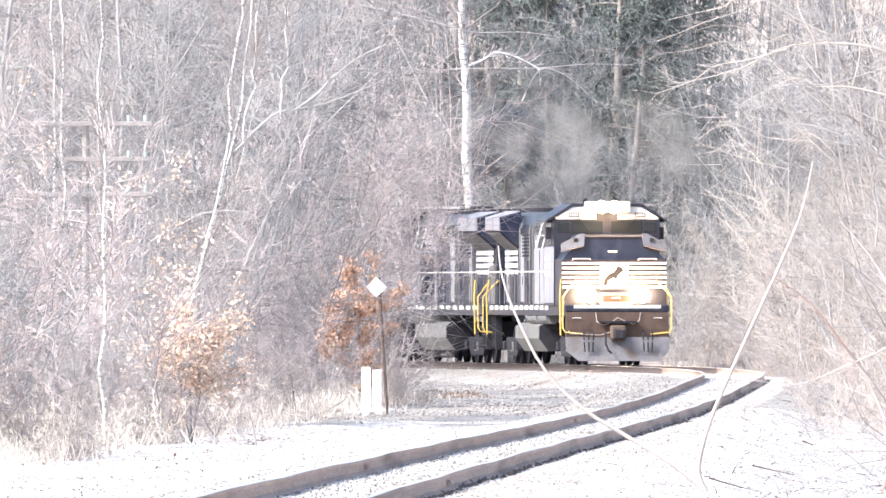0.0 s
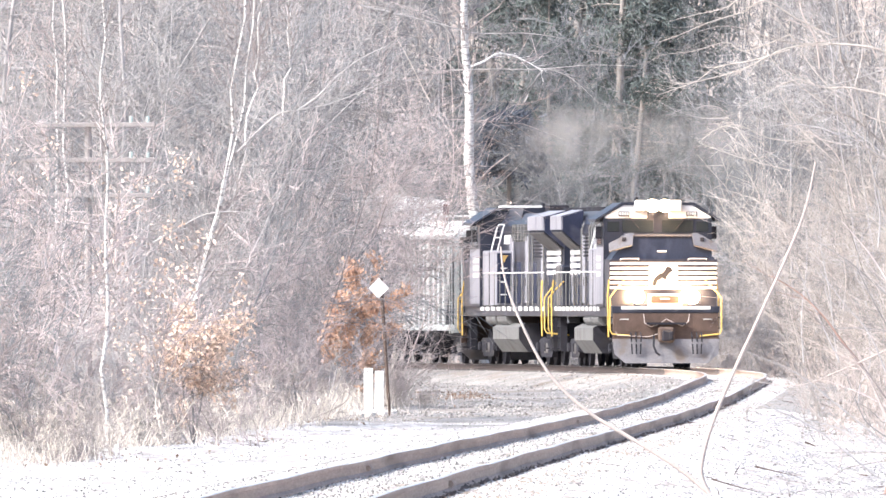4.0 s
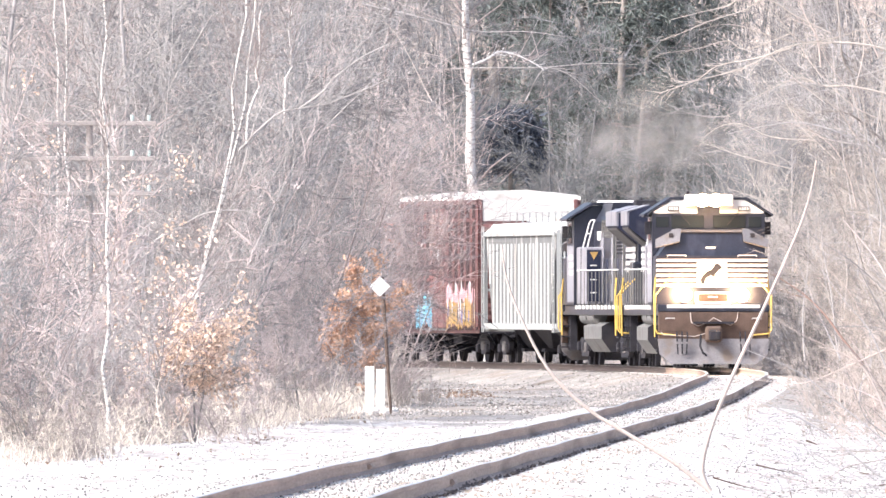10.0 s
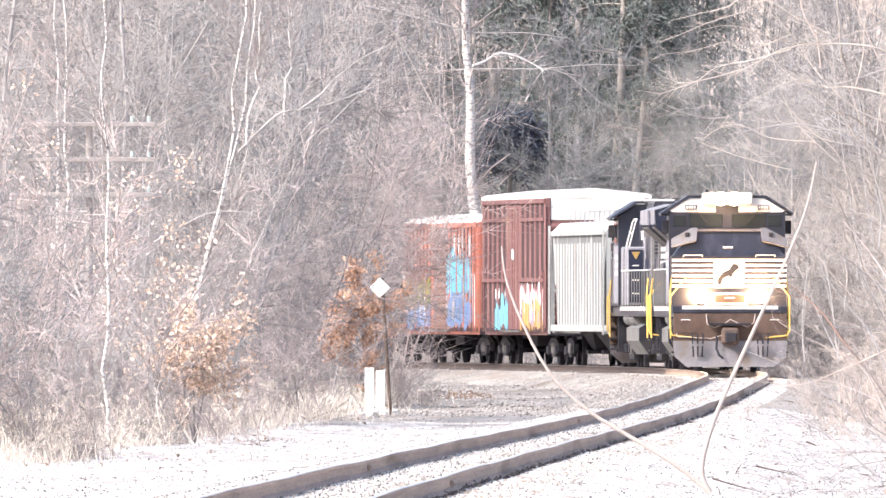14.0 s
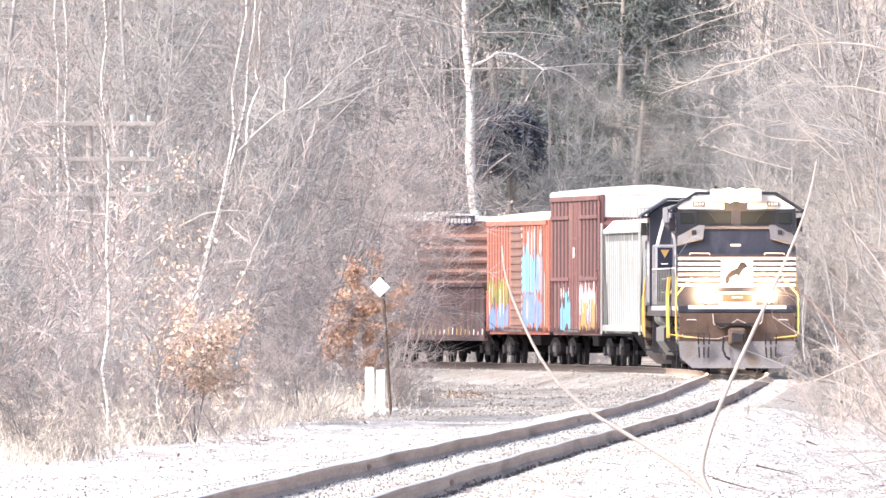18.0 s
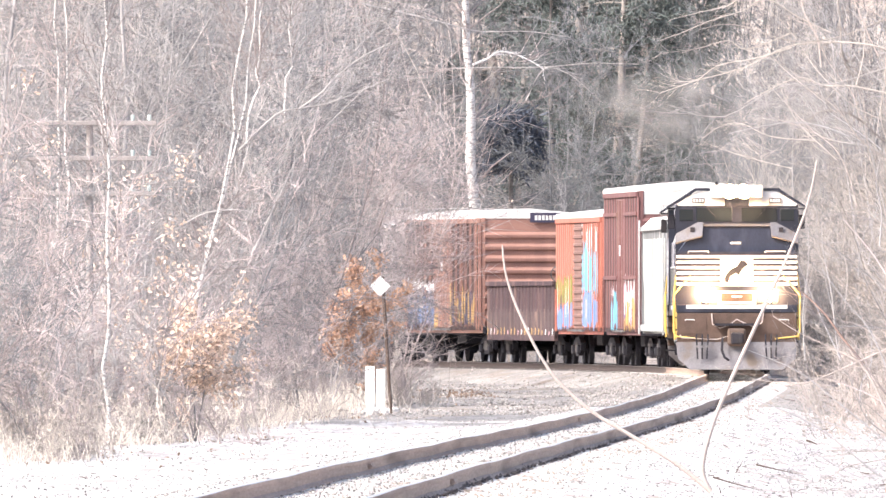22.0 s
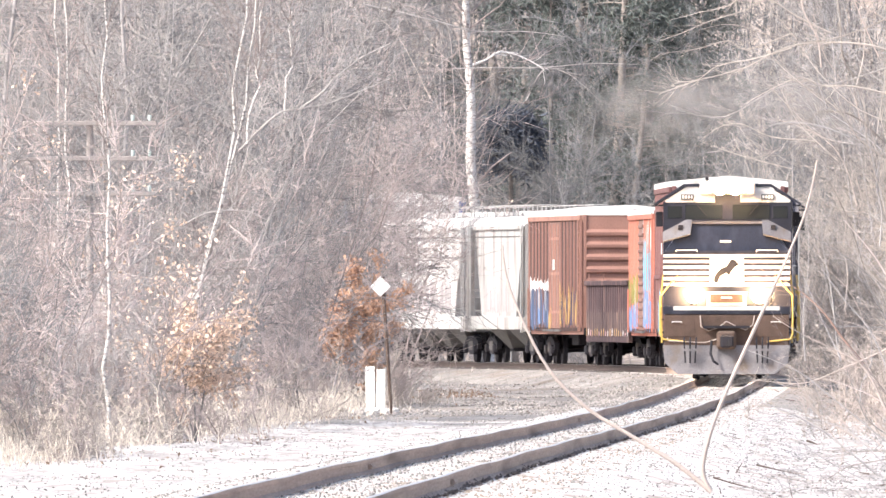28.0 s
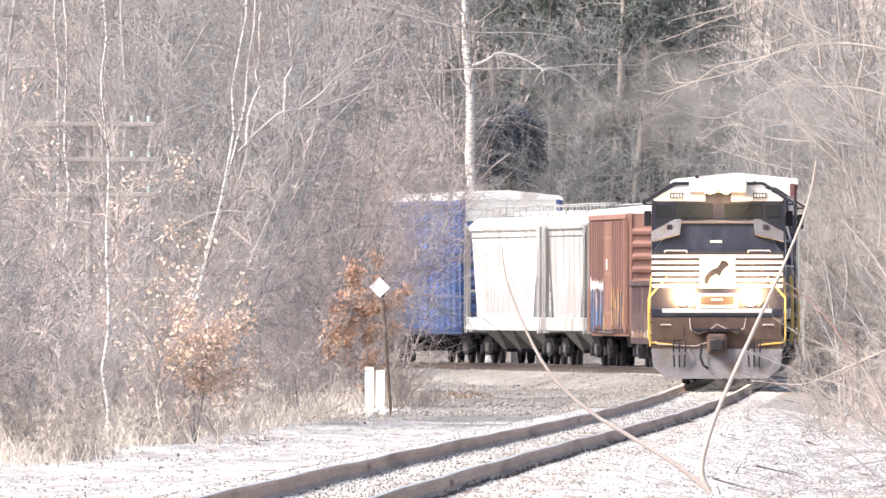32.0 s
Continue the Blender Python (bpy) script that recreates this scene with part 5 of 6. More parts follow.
def boxcar(name, label, length, top, mat, roof_mat, white_end=False, posts=12, belts=(), door_ribs="rods", spray=(), door=None, seed=0, sheet=None, post_mat=None):
    """spray: (x0, x1, layers) fields on the flank, x counted from the front end; a layer is (z0, z1, colour, cover)."""
    rng = random.Random(seed)
    root = thing(name, label, "boxcar", "train")
    body_l = length - 1.3
    h = body_l / 2
    part("body", boxed(-h, h, -1.37, 1.37, 1.02, top - .10), mat, root)
    part("underframe", boxed(-h, h, -.35, .35, .72, 1.03), M_DARK, root)
    roof = part("roof", extruded([(-1.56, top - .12), (-1.56, top - .02), (-.8, top + .10), (0, top + .14), (.8, top + .10), (1.56, top - .02), (1.56, top - .12)], "X", -h - .04, h + .04), roof_mat, root, "weathered pale sheet roof")
    for i in range(12):
        x = -h + .6 + i * (body_l - 1.2) / 11
        part("roof_seam", extruded([(-1.57, top - .02), (0, top + .142), (1.57, top - .02), (1.57, top + .02), (0, top + .18), (-1.57, top + .02)], "X", x - .03, x + .03), roof_mat, roof)
    dw = 3.0 if body_l < 16.5 else 3.4
    pitch = (h - dw / 2 - .3) / (posts // 2)
    xs = [dw / 2 + .2 + i * pitch for i in range(posts // 2 + 1)]
    pw = min(.19, pitch * .19)
    for s in (-1, 1):
        # the sheet's darker colour stands for the shade between shallow posts
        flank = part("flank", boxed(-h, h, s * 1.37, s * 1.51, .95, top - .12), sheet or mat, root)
        part("side_sill", boxed(-h, h, s * 1.36, s * 1.46, .86, 1.06, bevel=.01), mat, flank)
        part("top_chord", boxed(-h, h, s * 1.36, s * 1.57, top - .26, top - .12, bevel=.01), mat, flank)
        for x in xs + [-x for x in xs]:
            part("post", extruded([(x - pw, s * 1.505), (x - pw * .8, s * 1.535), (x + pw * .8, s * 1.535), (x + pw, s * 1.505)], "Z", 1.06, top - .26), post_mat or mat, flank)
        for z in belts:
            for x0, x1 in ((-h + .1, -dw / 2 - .1), (dw / 2 + .1, h - .1)):
                part("belt_rail", boxed(x0, x1, s * 1.53, s * 1.57, z - .05, z + .05), mat, flank)
        # sliding door
        dr = part("door", boxed(-dw / 2, dw / 2, s * 1.49, s * 1.525, 1.02, top - .28, bevel=.012), door or mat, flank)
        if door_ribs == "rods":
            for x in (-dw / 2 + .4, -.25, .25, dw / 2 - .4):
                part("lock_rod", tubed([(x, s * 1.53, 1.05), (x, s * 1.53, top - .35)], .022, 6), mat, dr)
            for z in (1.5, 2.6, 3.6):
                part("door_bar", boxed(-dw / 2 + .1, dw / 2 - .1, s * 1.50, s * 1.535, z - .04, z + .04), mat, dr)
            part("door_latch", boxed(-.12, .12, s * 1.5, s * 1.57, top * .62, top * .62 + .3), M_SPRAY["white"], dr)
        else:
            n = 13
            for k in range(n):
                z = 1.15 + k * (top - 1.6) / (n - 1)
                part("door_rib", extruded([(s * 1.49, z - .08), (s * 1.56, z - .02), (s * 1.56, z + .04), (s * 1.49, z + .09)], "X", -dw / 2 + .1, dw / 2 - .1), door or mat, dr)
        part("door_track", boxed(-dw, dw / 2 + .2, s * 1.5, s * 1.58, .94, 1.0), M_GREYGEAR, flank)
        ladder(flank, h - .3, s * 1.56, .95, top * (.98 if not white_end else .55), "Y", mat)
        ladder(flank, -h + .3, s * 1.56, .95, top * .5, "Y", mat)
        if s < 0:
            for a, b, layers in spray:
                for depth, (z0, z1, colour, cover) in enumerate(layers):
                    spray_letters(flank, rng, h - b, h - a, z0, z1, colour, cover, depth, xs, pw, dw)
    # ends with pressed horizontal ribs
    for e in (-1, 1):
        end = part("end_wall", boxed(e * h - .02, e * h + .02, -1.46, 1.46, .98, top - .06), mat, root)
        if white_end:
            cap = part("white_end_cap", extruded([(-1.47, top - .74), (1.47, top - .74), (1.47, top - .03), (0, top + .11), (-1.47, top - .03)], "X", e * h + e * .02, e * h + e * .032), M_WHITEPAINT, end, "white painted upper end panel")
        ztop = top - (.95 if white_end else .62)
        n = 9 if white_end else 8
        for k in range(n):
            z = 1.30 + k * (ztop - 1.30) / (n - 1)
            part("end_rib", extruded([(e * h, z - .13), (e * h + e * .09, z - .06), (e * h + e * .10, z + .02), (e * h, z + .13)], "Y", -1.38, 1.38), mat, end)
        for s in (-1, 1):
            part("corner_post", boxed(e * h - .08, e * h + .06, s * 1.36, s * 1.49, .95, top - .1, bevel=.02), mat, end)
        ladder(end, e * h + e * .13, -1.1 * e, 1.0, 2.6, "X", mat)
        part("end_sill", boxed(e * h - .05, e * h + .12, -1.45, 1.45, .86, 1.05), M_DARK, end)
        hub = (e * h + e * .18, .8, 2.6)
        bm = tubed([(hub[0], hub[1] + .24 * math.cos(k * math.pi / 8), hub[2] + .24 * math.sin(k * math.pi / 8)) for k in range(17)], .018, 5)
        for k in range(5):
            tube(bm, [hub, (hub[0], hub[1] + .24 * math.cos(k * 1.2566), hub[2] + .24 * math.sin(k * 1.2566))], .012, 4)
        part("brake_wheel", bm, M_GREYGEAR, end)
        coupler(root, e * (h + .33), e)
    if not white_end:
        plate = part("placard", boxed(h + .10, h + .115, -.05, .95, top - .24, top + .05), M_SPRAY["dark"], root, "dark placard with pale bars")
        road_bars(plate, h + .117, .45, top - .10, 7, .08, .14, M_WHITEPAINT)
    part("brake_gear", boxed(-1.2, .6, -.9, .3, .55, .95, bevel=.03), M_DARK, root)
    sets = bogie(root, h - 1.7, 2, 1.75, .42) + bogie(root, -h + 1.7, 2, 1.75, .42)
    return root, sets, h - 1.7


def gondola(length):
    root = thing("gondola", "low rusty dark gondola car with ribbed sides", "gondola", "train")
    h = (length - 1.2) / 2
    part("floor", boxed(-h, h, -1.4, 1.4, .95, 1.10), M_GONDOLA, root)
    for s in (-1, 1):
        flank = part("side_wall", boxed(-h, h, s * 1.38, s * 1.465, .72, 2.28), M_GONDOLA_SHEET, root)
        part("top_rail", boxed(-h, h, s * 1.36, s * 1.54, 2.24, 2.38, bevel=.015), M_GONDOLA, flank)
        part("side_sill", boxed(-h, h, s * 1.36, s * 1.48, .66, .82, bevel=.01), M_GONDOLA, flank)
        part("lower_sheet", boxed(-h, h, s * 1.40, s * 1.468, .74, 1.58), M_GONDOLA_DUSTY, flank, "dusty worn lower sheet")
        rng = random.Random(6)
        for i in range(20):
            x = -h + .25 + i * (2 * h - .5) / 19
            ring = [(x - .19, s * 1.46), (x - .14, s * 1.488), (x + .14, s * 1.488), (x + .19, s * 1.46)]
            part("post", extruded(ring, "Z", 1.5, 2.24), M_GONDOLA, flank)
            part("post", extruded(ring, "Z", .82, 1.5), M_GONDOLA_DUSTY, flank)
            if s < 0:
                z, t = rng.uniform(.88, 1.02), rng.uniform(.03, .08)
                part("sprayed_stroke", extruded([(x - .14, .83), (x - .12 + t * 2, .83), (x + .13, z), (x - .05, z + .05)], "Y", -1.492, -1.465), M_SPRAY[rng.choice(("yellow", "white", "pink", "yellow"))], flank)
    for e in (-1, 1):
        end = part("end_wall", boxed(e * h - .03, e * h + .03, -1.4, 1.4, .95, 2.34), M_GONDOLA, root)
        for z in (1.25, 1.6, 1.95):
            part("end_rib", boxed(e * h, e * h + e * .09, -1.35, 1.35, z - .07, z + .07), M_GONDOLA, end)
        coupler(root, e * (h + .33), e)
    part("underframe", boxed(-h, h, -.35, .35, .68, .96), M_DARK, root)
    sets = bogie(root, h - 1.9, 2, 1.75, .42) + bogie(root, -h + 1.9, 2, 1.75, .42)
    return root, sets, h - 1.9


def covered_hopper(label, length, top, mat, ribs, bays=3, smooth_side=False):
    root = thing("covered_hopper", label, "hopper car", "train")
    h = (length - 1.2) / 2
    inner = h - (.25 if not smooth_side else .75)
    # one shell: upright sides, sloped lower sheets, sloping end sheets
    prof = [(-1.46, 1.10), (-1.46, top - .30), (-1.20, top - .06), (0, top), (1.20, top - .06), (1.46, top - .30), (1.46, 1.10)]
    shell = extruded(prof, "X", -inner, inner)
    inset = 1.65 if not smooth_side else 1.7
    for v in shell.verts:
        if v.co.z < 2.0:
            v.co.x *= (inner - inset) / inner
    # ribbed shell takes the darker sheet, so the rib gaps look shaded
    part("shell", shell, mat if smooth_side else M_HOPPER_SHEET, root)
    roof = part("roof", extruded([(-1.50, top - .30), (-1.22, top - .03), (0, top + .04), (1.22, top - .03), (1.50, top - .30), (1.46, top - .34), (-1.46, top - .34)], "X", -h + .15, h - .15), M_ROOF, root, "pale grey hopper roof")
    for i in range(8):
        x = -inner + .8 + i * (2 * inner - 1.6) / 7
        part("roof_hatch", drum(bmesh.new(), x, 0, top + .10, .36, .12, "Z", 12), M_ROOF, roof)
    for y in (-.75, .75):
        bm = boxed(-h + .1, h - .1, y - .22, y + .22, top + .30, top + .325)
        for i in range(12):
            x = -h + .3 + i * (2 * h - .6) / 11
            for k in (-.2, .2):
                tube(bm, [(x, y + k, top - .08), (x + .12, y + k, top + .30)], .012, 4)
        part("running_board", bm, M_HOPPER_GREY, roof)
    for s in (-1, 1):
        flank = part("side_sill", boxed(-h, h, s * 1.38, s * 1.52, .98, 1.16 if not smooth_side else 1.36, bevel=.015), mat, root)
        part("side_plate", boxed(-inner + .05, inner - .05, s * 1.43, s * 1.53, top - .40, top - .28, bevel=.01), mat, flank)
        if smooth_side:
            part("chord_strip", boxed(-inner + .1, inner - .1, s * 1.462, s * 1.475, top - .62, top - .59), M_GREYGEAR, flank)
        for i in range(ribs):
            x = -inner + .15 + i * (2 * inner - .3) / (ribs - 1)
            # ribs end on the sloping end sheets
            foot = max(1.16, 1.10 + (abs(x) + .16 - inner + inset) / inset * (top - 1.40))
            if foot < top - .8:
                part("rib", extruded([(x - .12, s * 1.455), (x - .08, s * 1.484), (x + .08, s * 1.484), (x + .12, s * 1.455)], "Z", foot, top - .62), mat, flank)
    if smooth_side:
        # faded letters low on the side that faces the curve
        rng = random.Random(int(length * 10))
        x = -inner * .55
        while x < inner * .62:
            w = rng.uniform(.7, 1.5)
            tops = [rng.uniform(1.95, 2.5) for _ in range(5)]
            ring = [(x + w * k / 4, 1.44 + rng.uniform(0, .08)) for k in range(5)] + [(x + w * k / 4, tops[k]) for k in range(4, -1, -1)]
            part("faded_letter", extruded(ring, "Y", -1.4645, -1.45), M_SPRAY["mauve_grey"], root, "faded mauve-grey sprayed letter")
            for k in range(2):
                u = x + w * rng.uniform(.1, .9)
                part("paint_run", boxed(u, u + rng.uniform(.05, .14), -1.4665, -1.45, rng.uniform(1.4, 1.7), rng.uniform(1.9, 2.6)), M_HOPPER_GREY if k else M_HOPPER, root)
            x += w + rng.uniform(.1, .5)
    # discharge bays
    for i in range(bays):
        x = (i - (bays - 1) / 2) * 2 * (inner - 1.2) / bays
        w = (inner - 1.2) / bays
        bm = bmesh.new()
        for prof_x in ([(x - w, 1.1), (x + w, 1.1), (x + .35, .42), (x - .35, .42)],):
            extruded(prof_x, "Y", -1.30 if smooth_side else -.9, 1.30 if smooth_side else .9, bm)
        for v in bm.verts:
            if v.co.z < .8:
                v.co.y *= .62
        bay = part("discharge_bay", bm, M_TANK if smooth_side else M_DARK, root, "dusty grey discharge bay")
        part("outlet_gate", boxed(x - .42, x + .42, -.8, .8, .34, .44), M_DARK, bay)
    for e in (-1, 1):
        end = part("end_platform", boxed(e * h - .9 if e > 0 else -h, h if e > 0 else -h + .9, -1.45, 1.45, .92, 1.02), mat, root)
        for s in (-1, 1):
            part("end_post", boxed(e * h - .1, e * h - .02, s * 1.38, s * 1.48, 1.0, top - .25), mat, end)
            ladder(end, e * (h - .25), s * 1.56, .9, top - .1, "Y", mat)
            part("end_brace", tubed([(e * (h - .1), s * 1.2, 1.0), (e * (inner - .3), s * 1.2, top - .5)], .04, 5), mat, end)
        ladder(end, e * h + e * .02, -1.15 * e, 1.0, top, "X", mat)
        part("end_rail", boxed(e * h - .06, e * h, -1.45, 1.45, 2.1, 2.18), mat, end)
        part("brake_reservoir", drum(bmesh.new(), e * (h - .55), .3, 1.35, .22, 1.0, "Y", 12), M_DARK, end)
        coupler(root, e * (h + .33), e)
    part("center_sill", boxed(-h, h, -.3, .3, .72, 1.0), M_DARK, root)
    sets = bogie(root, h - 1.6, 2, 1.75, .42) + bogie(root, -h + 1.6, 2, 1.75, .42)
    return root, sets, h - 1.6


def build_train():
    """Vehicles with the distance of their front end behind the leader's cab lamp."""
    out = []

    def add(made, front, length):
        out.append((*made, front + length / 2))
    add(locomotive(True), -3.8, 22.2)
    add(locomotive(False), 18.4, 21.4)
    add(covered_hopper("white ribbed covered hopper car", 19.4, 4.10, M_HOPPER_RIB, 20), 39.9, 19.4)
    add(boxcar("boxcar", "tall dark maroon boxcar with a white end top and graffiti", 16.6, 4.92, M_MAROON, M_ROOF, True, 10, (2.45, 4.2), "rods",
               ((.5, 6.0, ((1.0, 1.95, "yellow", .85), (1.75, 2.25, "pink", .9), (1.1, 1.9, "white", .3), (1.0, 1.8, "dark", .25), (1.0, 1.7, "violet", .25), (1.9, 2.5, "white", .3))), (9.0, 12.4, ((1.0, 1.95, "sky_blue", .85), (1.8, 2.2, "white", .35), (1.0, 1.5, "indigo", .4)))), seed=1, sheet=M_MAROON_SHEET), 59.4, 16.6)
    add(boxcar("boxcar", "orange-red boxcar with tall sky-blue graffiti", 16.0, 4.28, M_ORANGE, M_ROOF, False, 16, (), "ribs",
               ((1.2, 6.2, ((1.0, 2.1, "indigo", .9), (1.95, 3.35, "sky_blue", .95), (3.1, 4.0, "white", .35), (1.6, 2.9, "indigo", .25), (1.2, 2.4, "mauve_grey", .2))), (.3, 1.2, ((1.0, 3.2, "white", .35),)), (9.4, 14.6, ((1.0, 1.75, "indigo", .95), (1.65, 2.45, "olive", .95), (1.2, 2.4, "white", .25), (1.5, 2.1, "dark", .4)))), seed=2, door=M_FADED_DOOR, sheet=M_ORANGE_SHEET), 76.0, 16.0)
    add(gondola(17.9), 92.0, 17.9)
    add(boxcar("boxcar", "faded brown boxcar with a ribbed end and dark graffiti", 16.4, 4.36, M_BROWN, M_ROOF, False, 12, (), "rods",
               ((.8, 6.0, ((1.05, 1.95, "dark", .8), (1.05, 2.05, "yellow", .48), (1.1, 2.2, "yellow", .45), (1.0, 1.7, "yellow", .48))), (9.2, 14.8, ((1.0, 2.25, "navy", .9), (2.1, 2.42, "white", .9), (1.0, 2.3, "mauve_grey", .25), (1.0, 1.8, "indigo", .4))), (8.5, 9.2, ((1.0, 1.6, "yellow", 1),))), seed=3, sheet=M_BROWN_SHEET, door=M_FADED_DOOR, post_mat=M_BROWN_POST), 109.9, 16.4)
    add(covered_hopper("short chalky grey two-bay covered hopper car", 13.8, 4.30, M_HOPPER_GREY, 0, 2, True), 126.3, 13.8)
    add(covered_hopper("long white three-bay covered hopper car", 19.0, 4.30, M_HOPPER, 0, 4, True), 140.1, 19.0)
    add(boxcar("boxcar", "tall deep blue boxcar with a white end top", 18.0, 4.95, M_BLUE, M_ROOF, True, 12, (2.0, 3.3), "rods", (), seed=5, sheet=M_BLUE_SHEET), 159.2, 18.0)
    return out


def car_pose(q, half):
    a, b = track_at(q - half), track_at(q + half)
    f = (a - b).normalized()
    left = Vector((0, 0, 1)).cross(f).normalized()
    up = f.cross(left)
    m = Matrix((f, left, up)).transposed().to_4x4()
    m.translation = (a + b) / 2
    return m


def motions():
    times = [i * 1.0 for i in range(33)]
    for i, (root, sets, half, back) in enumerate(train):
        turn = Matrix.Rotation(math.pi if i == 1 else 0, 4, "Z")   # the second engine runs backwards
        walk(root, [(t, car_pose(680 + back - travelled(t), half) @ turn) for t in times])
        r = sets[0].location.z
        sgn = -1 if i == 1 else 1
        for w in sets:
            x = w.location.x
            walk(w, [(k * 2 / 15, Matrix.Translation((x, 0, r)) @ Matrix.Rotation(sgn * travelled(k * 2 / 15) / r, 4, "Y")) for k in range(241)])
    walk(smoke, [(t, Matrix.Translation(track_at(685 - travelled(t)))) for t in times])
    for i, puff in enumerate(smoke.children):
        size, x0, y0, z0 = puff_places[i]
        puff.scale = size
        walk(puff, [(t, pose(x0 + .35 * math.sin(t * .35 + i), y0 + .3 * math.sin(t * .2 + 2 * i), z0 + .4 * math.sin(t * .28 + i * 1.7), 0, 20 * math.sin(t * .2 + i), 0)) for t in times])


puff_places = [((1.5, .5, 1.6), -.3, 1.0, 5.8), ((1.9, .6, 1.5), 1.5, 6.0, 6.4), ((2.0, .6, 1.4), -1.2, 11.0, 6.9), ((1.9, .6, 1.6), 2.4, 9.0, 6.0), ((1.7, .5, 1.4), -1.9, 4.0, 5.9), ((1.6, .6, 1.1), -3.0, 8.0, 6.4)]


def build_smoke():
    root = thing("exhaust_smoke", "thin grey diesel smoke above the leading engine", "smoke", "train")
    for i in range(len(puff_places)):
        bm = bmesh.new()
        bmesh.ops.create_icosphere(bm, subdivisions=3, radius=1)
        for v in bm.verts:
            v.co *= 1 + .22 * noise.noise(v.co * 1.7 + Vector((i * 7, 0, 0)))
        part("puff", bm, M_SMOKE, root, smooth=True)
    return root


# ---- things beside the line ----
def build_sign():
    d = 490
    x0, x1 = pix(692, d), pix(675, d)
    sign = thing("diamond_sign", "white diamond sign on a thin leaning dark post", "sign")
    sign.location = (x0, d, ground_z(x0, d))
    hgt = 2.84
    part("post", tubed([(0, 0, -.1), ((x1 - x0) * .95, 0, hgt)], .035, 8), M_POST, sign)
    bm = boxed(-.15, .15, -.006, .006, -.15, .15)
    for v in bm.verts:
        v.co = Matrix.Rotation(radians(45), 3, "Y") @ v.co
        v.co += Vector((x1 - x0 - .035, -.05, hgt - .20))
    part("panel", bm, M_SIGN, sign, "white diamond panel")
    for name_x, top, w in ((654, .95, .10), (673, .88, .095)):
        post = thing("marker_post", "short flat white marker post among stones", "marker post", "pair of white marker posts")
        px = pix(name_x, d + 22)
        post.location = (px, d + 22, ground_z(px, d + 22))
        part("board", boxed(-w, w, -.02, .02, -.1, top, bevel=.008), M_SIGN, post)
    rng = random.Random(4)
    for i in range(26):
        px, dd = pix(rng.uniform(620, 700), d - 8), d + 14 - rng.uniform(0, 14)
        bm = bmesh.new()
        bmesh.ops.create_icosphere(bm, subdivisions=1, radius=rng.uniform(.05, .13))
        for v in bm.verts:
            v.co += Vector((rng.uniform(-.02, .02), rng.uniform(-.02, .02), rng.uniform(-.02, .02)))
            v.co.z *= .7
        o = part("stone", bm, M_STONE)
        o.location = (px, dd, ground_z(px, dd) + .03)
        tagged(o, "pale grey stone heaped at the marker posts", "stone", "stones at the marker posts")


def build_pole():
    d = 398
    x = pix(158, d)
    pole = thing("telegraph_pole", "old grey telegraph pole with three crossarms in the thicket", "utility pole")
    pole.location = (x, d, ground_z(x, d))
    bm = bmesh.new()
    bmesh.ops.create_cone(bm, cap_ends=True, segments=10, radius1=.07, radius2=.06, depth=5.5, matrix=Matrix.Translation((0, 0, 2.65)))
    part("shaft", bm, M_POLE, pole)
    for z in (5.36, 4.77, 4.18):
        arm = part("crossarm", boxed(-1.12, 1.12, -.16, -.06, z - .04, z + .04, bevel=.01), M_POLE, pole)
        for k in (.72, 1.0):
            part("insulator", drum(drum(bmesh.new(), k, -.11, z + .10, .033, .08, "Z", 10), k, -.11, z + .055, .024, .05, "Z", 8), M_INSUL, arm, "pale green glass insulator")
        part("brace", tubed([(-.55, -.12, z - .04), (0, -.12, z - .42), (.55, -.12, z - .04)], .012, 5), M_POLE, arm)


def birch(label, d, stems, twigs=26, seed=0):
    """stems: (bearing and height of the foot, bearing and height of the top, radius, bow)."""
    rng = np.random.default_rng(seed)
    root = thing("birch_tree", label, "tree")
    c, lines = Wood(), []
    for x0, z0, x1, z1, r, bow in stems:
        a, b = np.array([pix(x0, d), d, z0]), np.array([pix(x1, d), d + .5, z1])
        n, sway = 12, .025
        pts = [a + (b - a) * i / n + np.array([bow * math.sin(math.pi * i / n), 0, 0]) + (rng.normal(0, .03, 3) + np.array([sway * math.sin(i * 1.7 + x0), 0, 0]) if i else 0) for i in range(n + 1)]
        lines.append((np.array(pts), np.linspace(r, r * .4, n + 1)))
        g = (np.array(pts)[None], np.diff(np.array(pts), axis=0, append=np.array(pts)[-1:] + (b - a))[None], np.linspace(r, r * .4, n + 1)[None])
        dirs = g[1] / np.linalg.norm(g[1], axis=-1, keepdims=True)
        p, dd, rr, u = Wood.sprout(rng, (g[0], dirs, g[2]), twigs, .3, 1, .8)
        g1 = c.grow(rng, p, dd, rng.uniform(.5, 1.8, len(p)), np.maximum(rr * .3, .008), 4, .15, .05, .3)
        p, dd, rr, u = Wood.sprout(rng, g1, 5, .2, 1, .7)
        c.grow(rng, p, dd, rng.uniform(.2, .7, len(p)), np.full(len(p), .006), 2, .2, 0, .5, tip=True)
    trunk = Wood.pipe("trunk", lines, M_BIRCH, 8)
    trunk.parent = root
    crown = c.mesh("twig_crown", M_PINK)
    crown.parent = root
    return root


def zrow(y, d):
    return 1.75 + (538 - y) / LENS * d


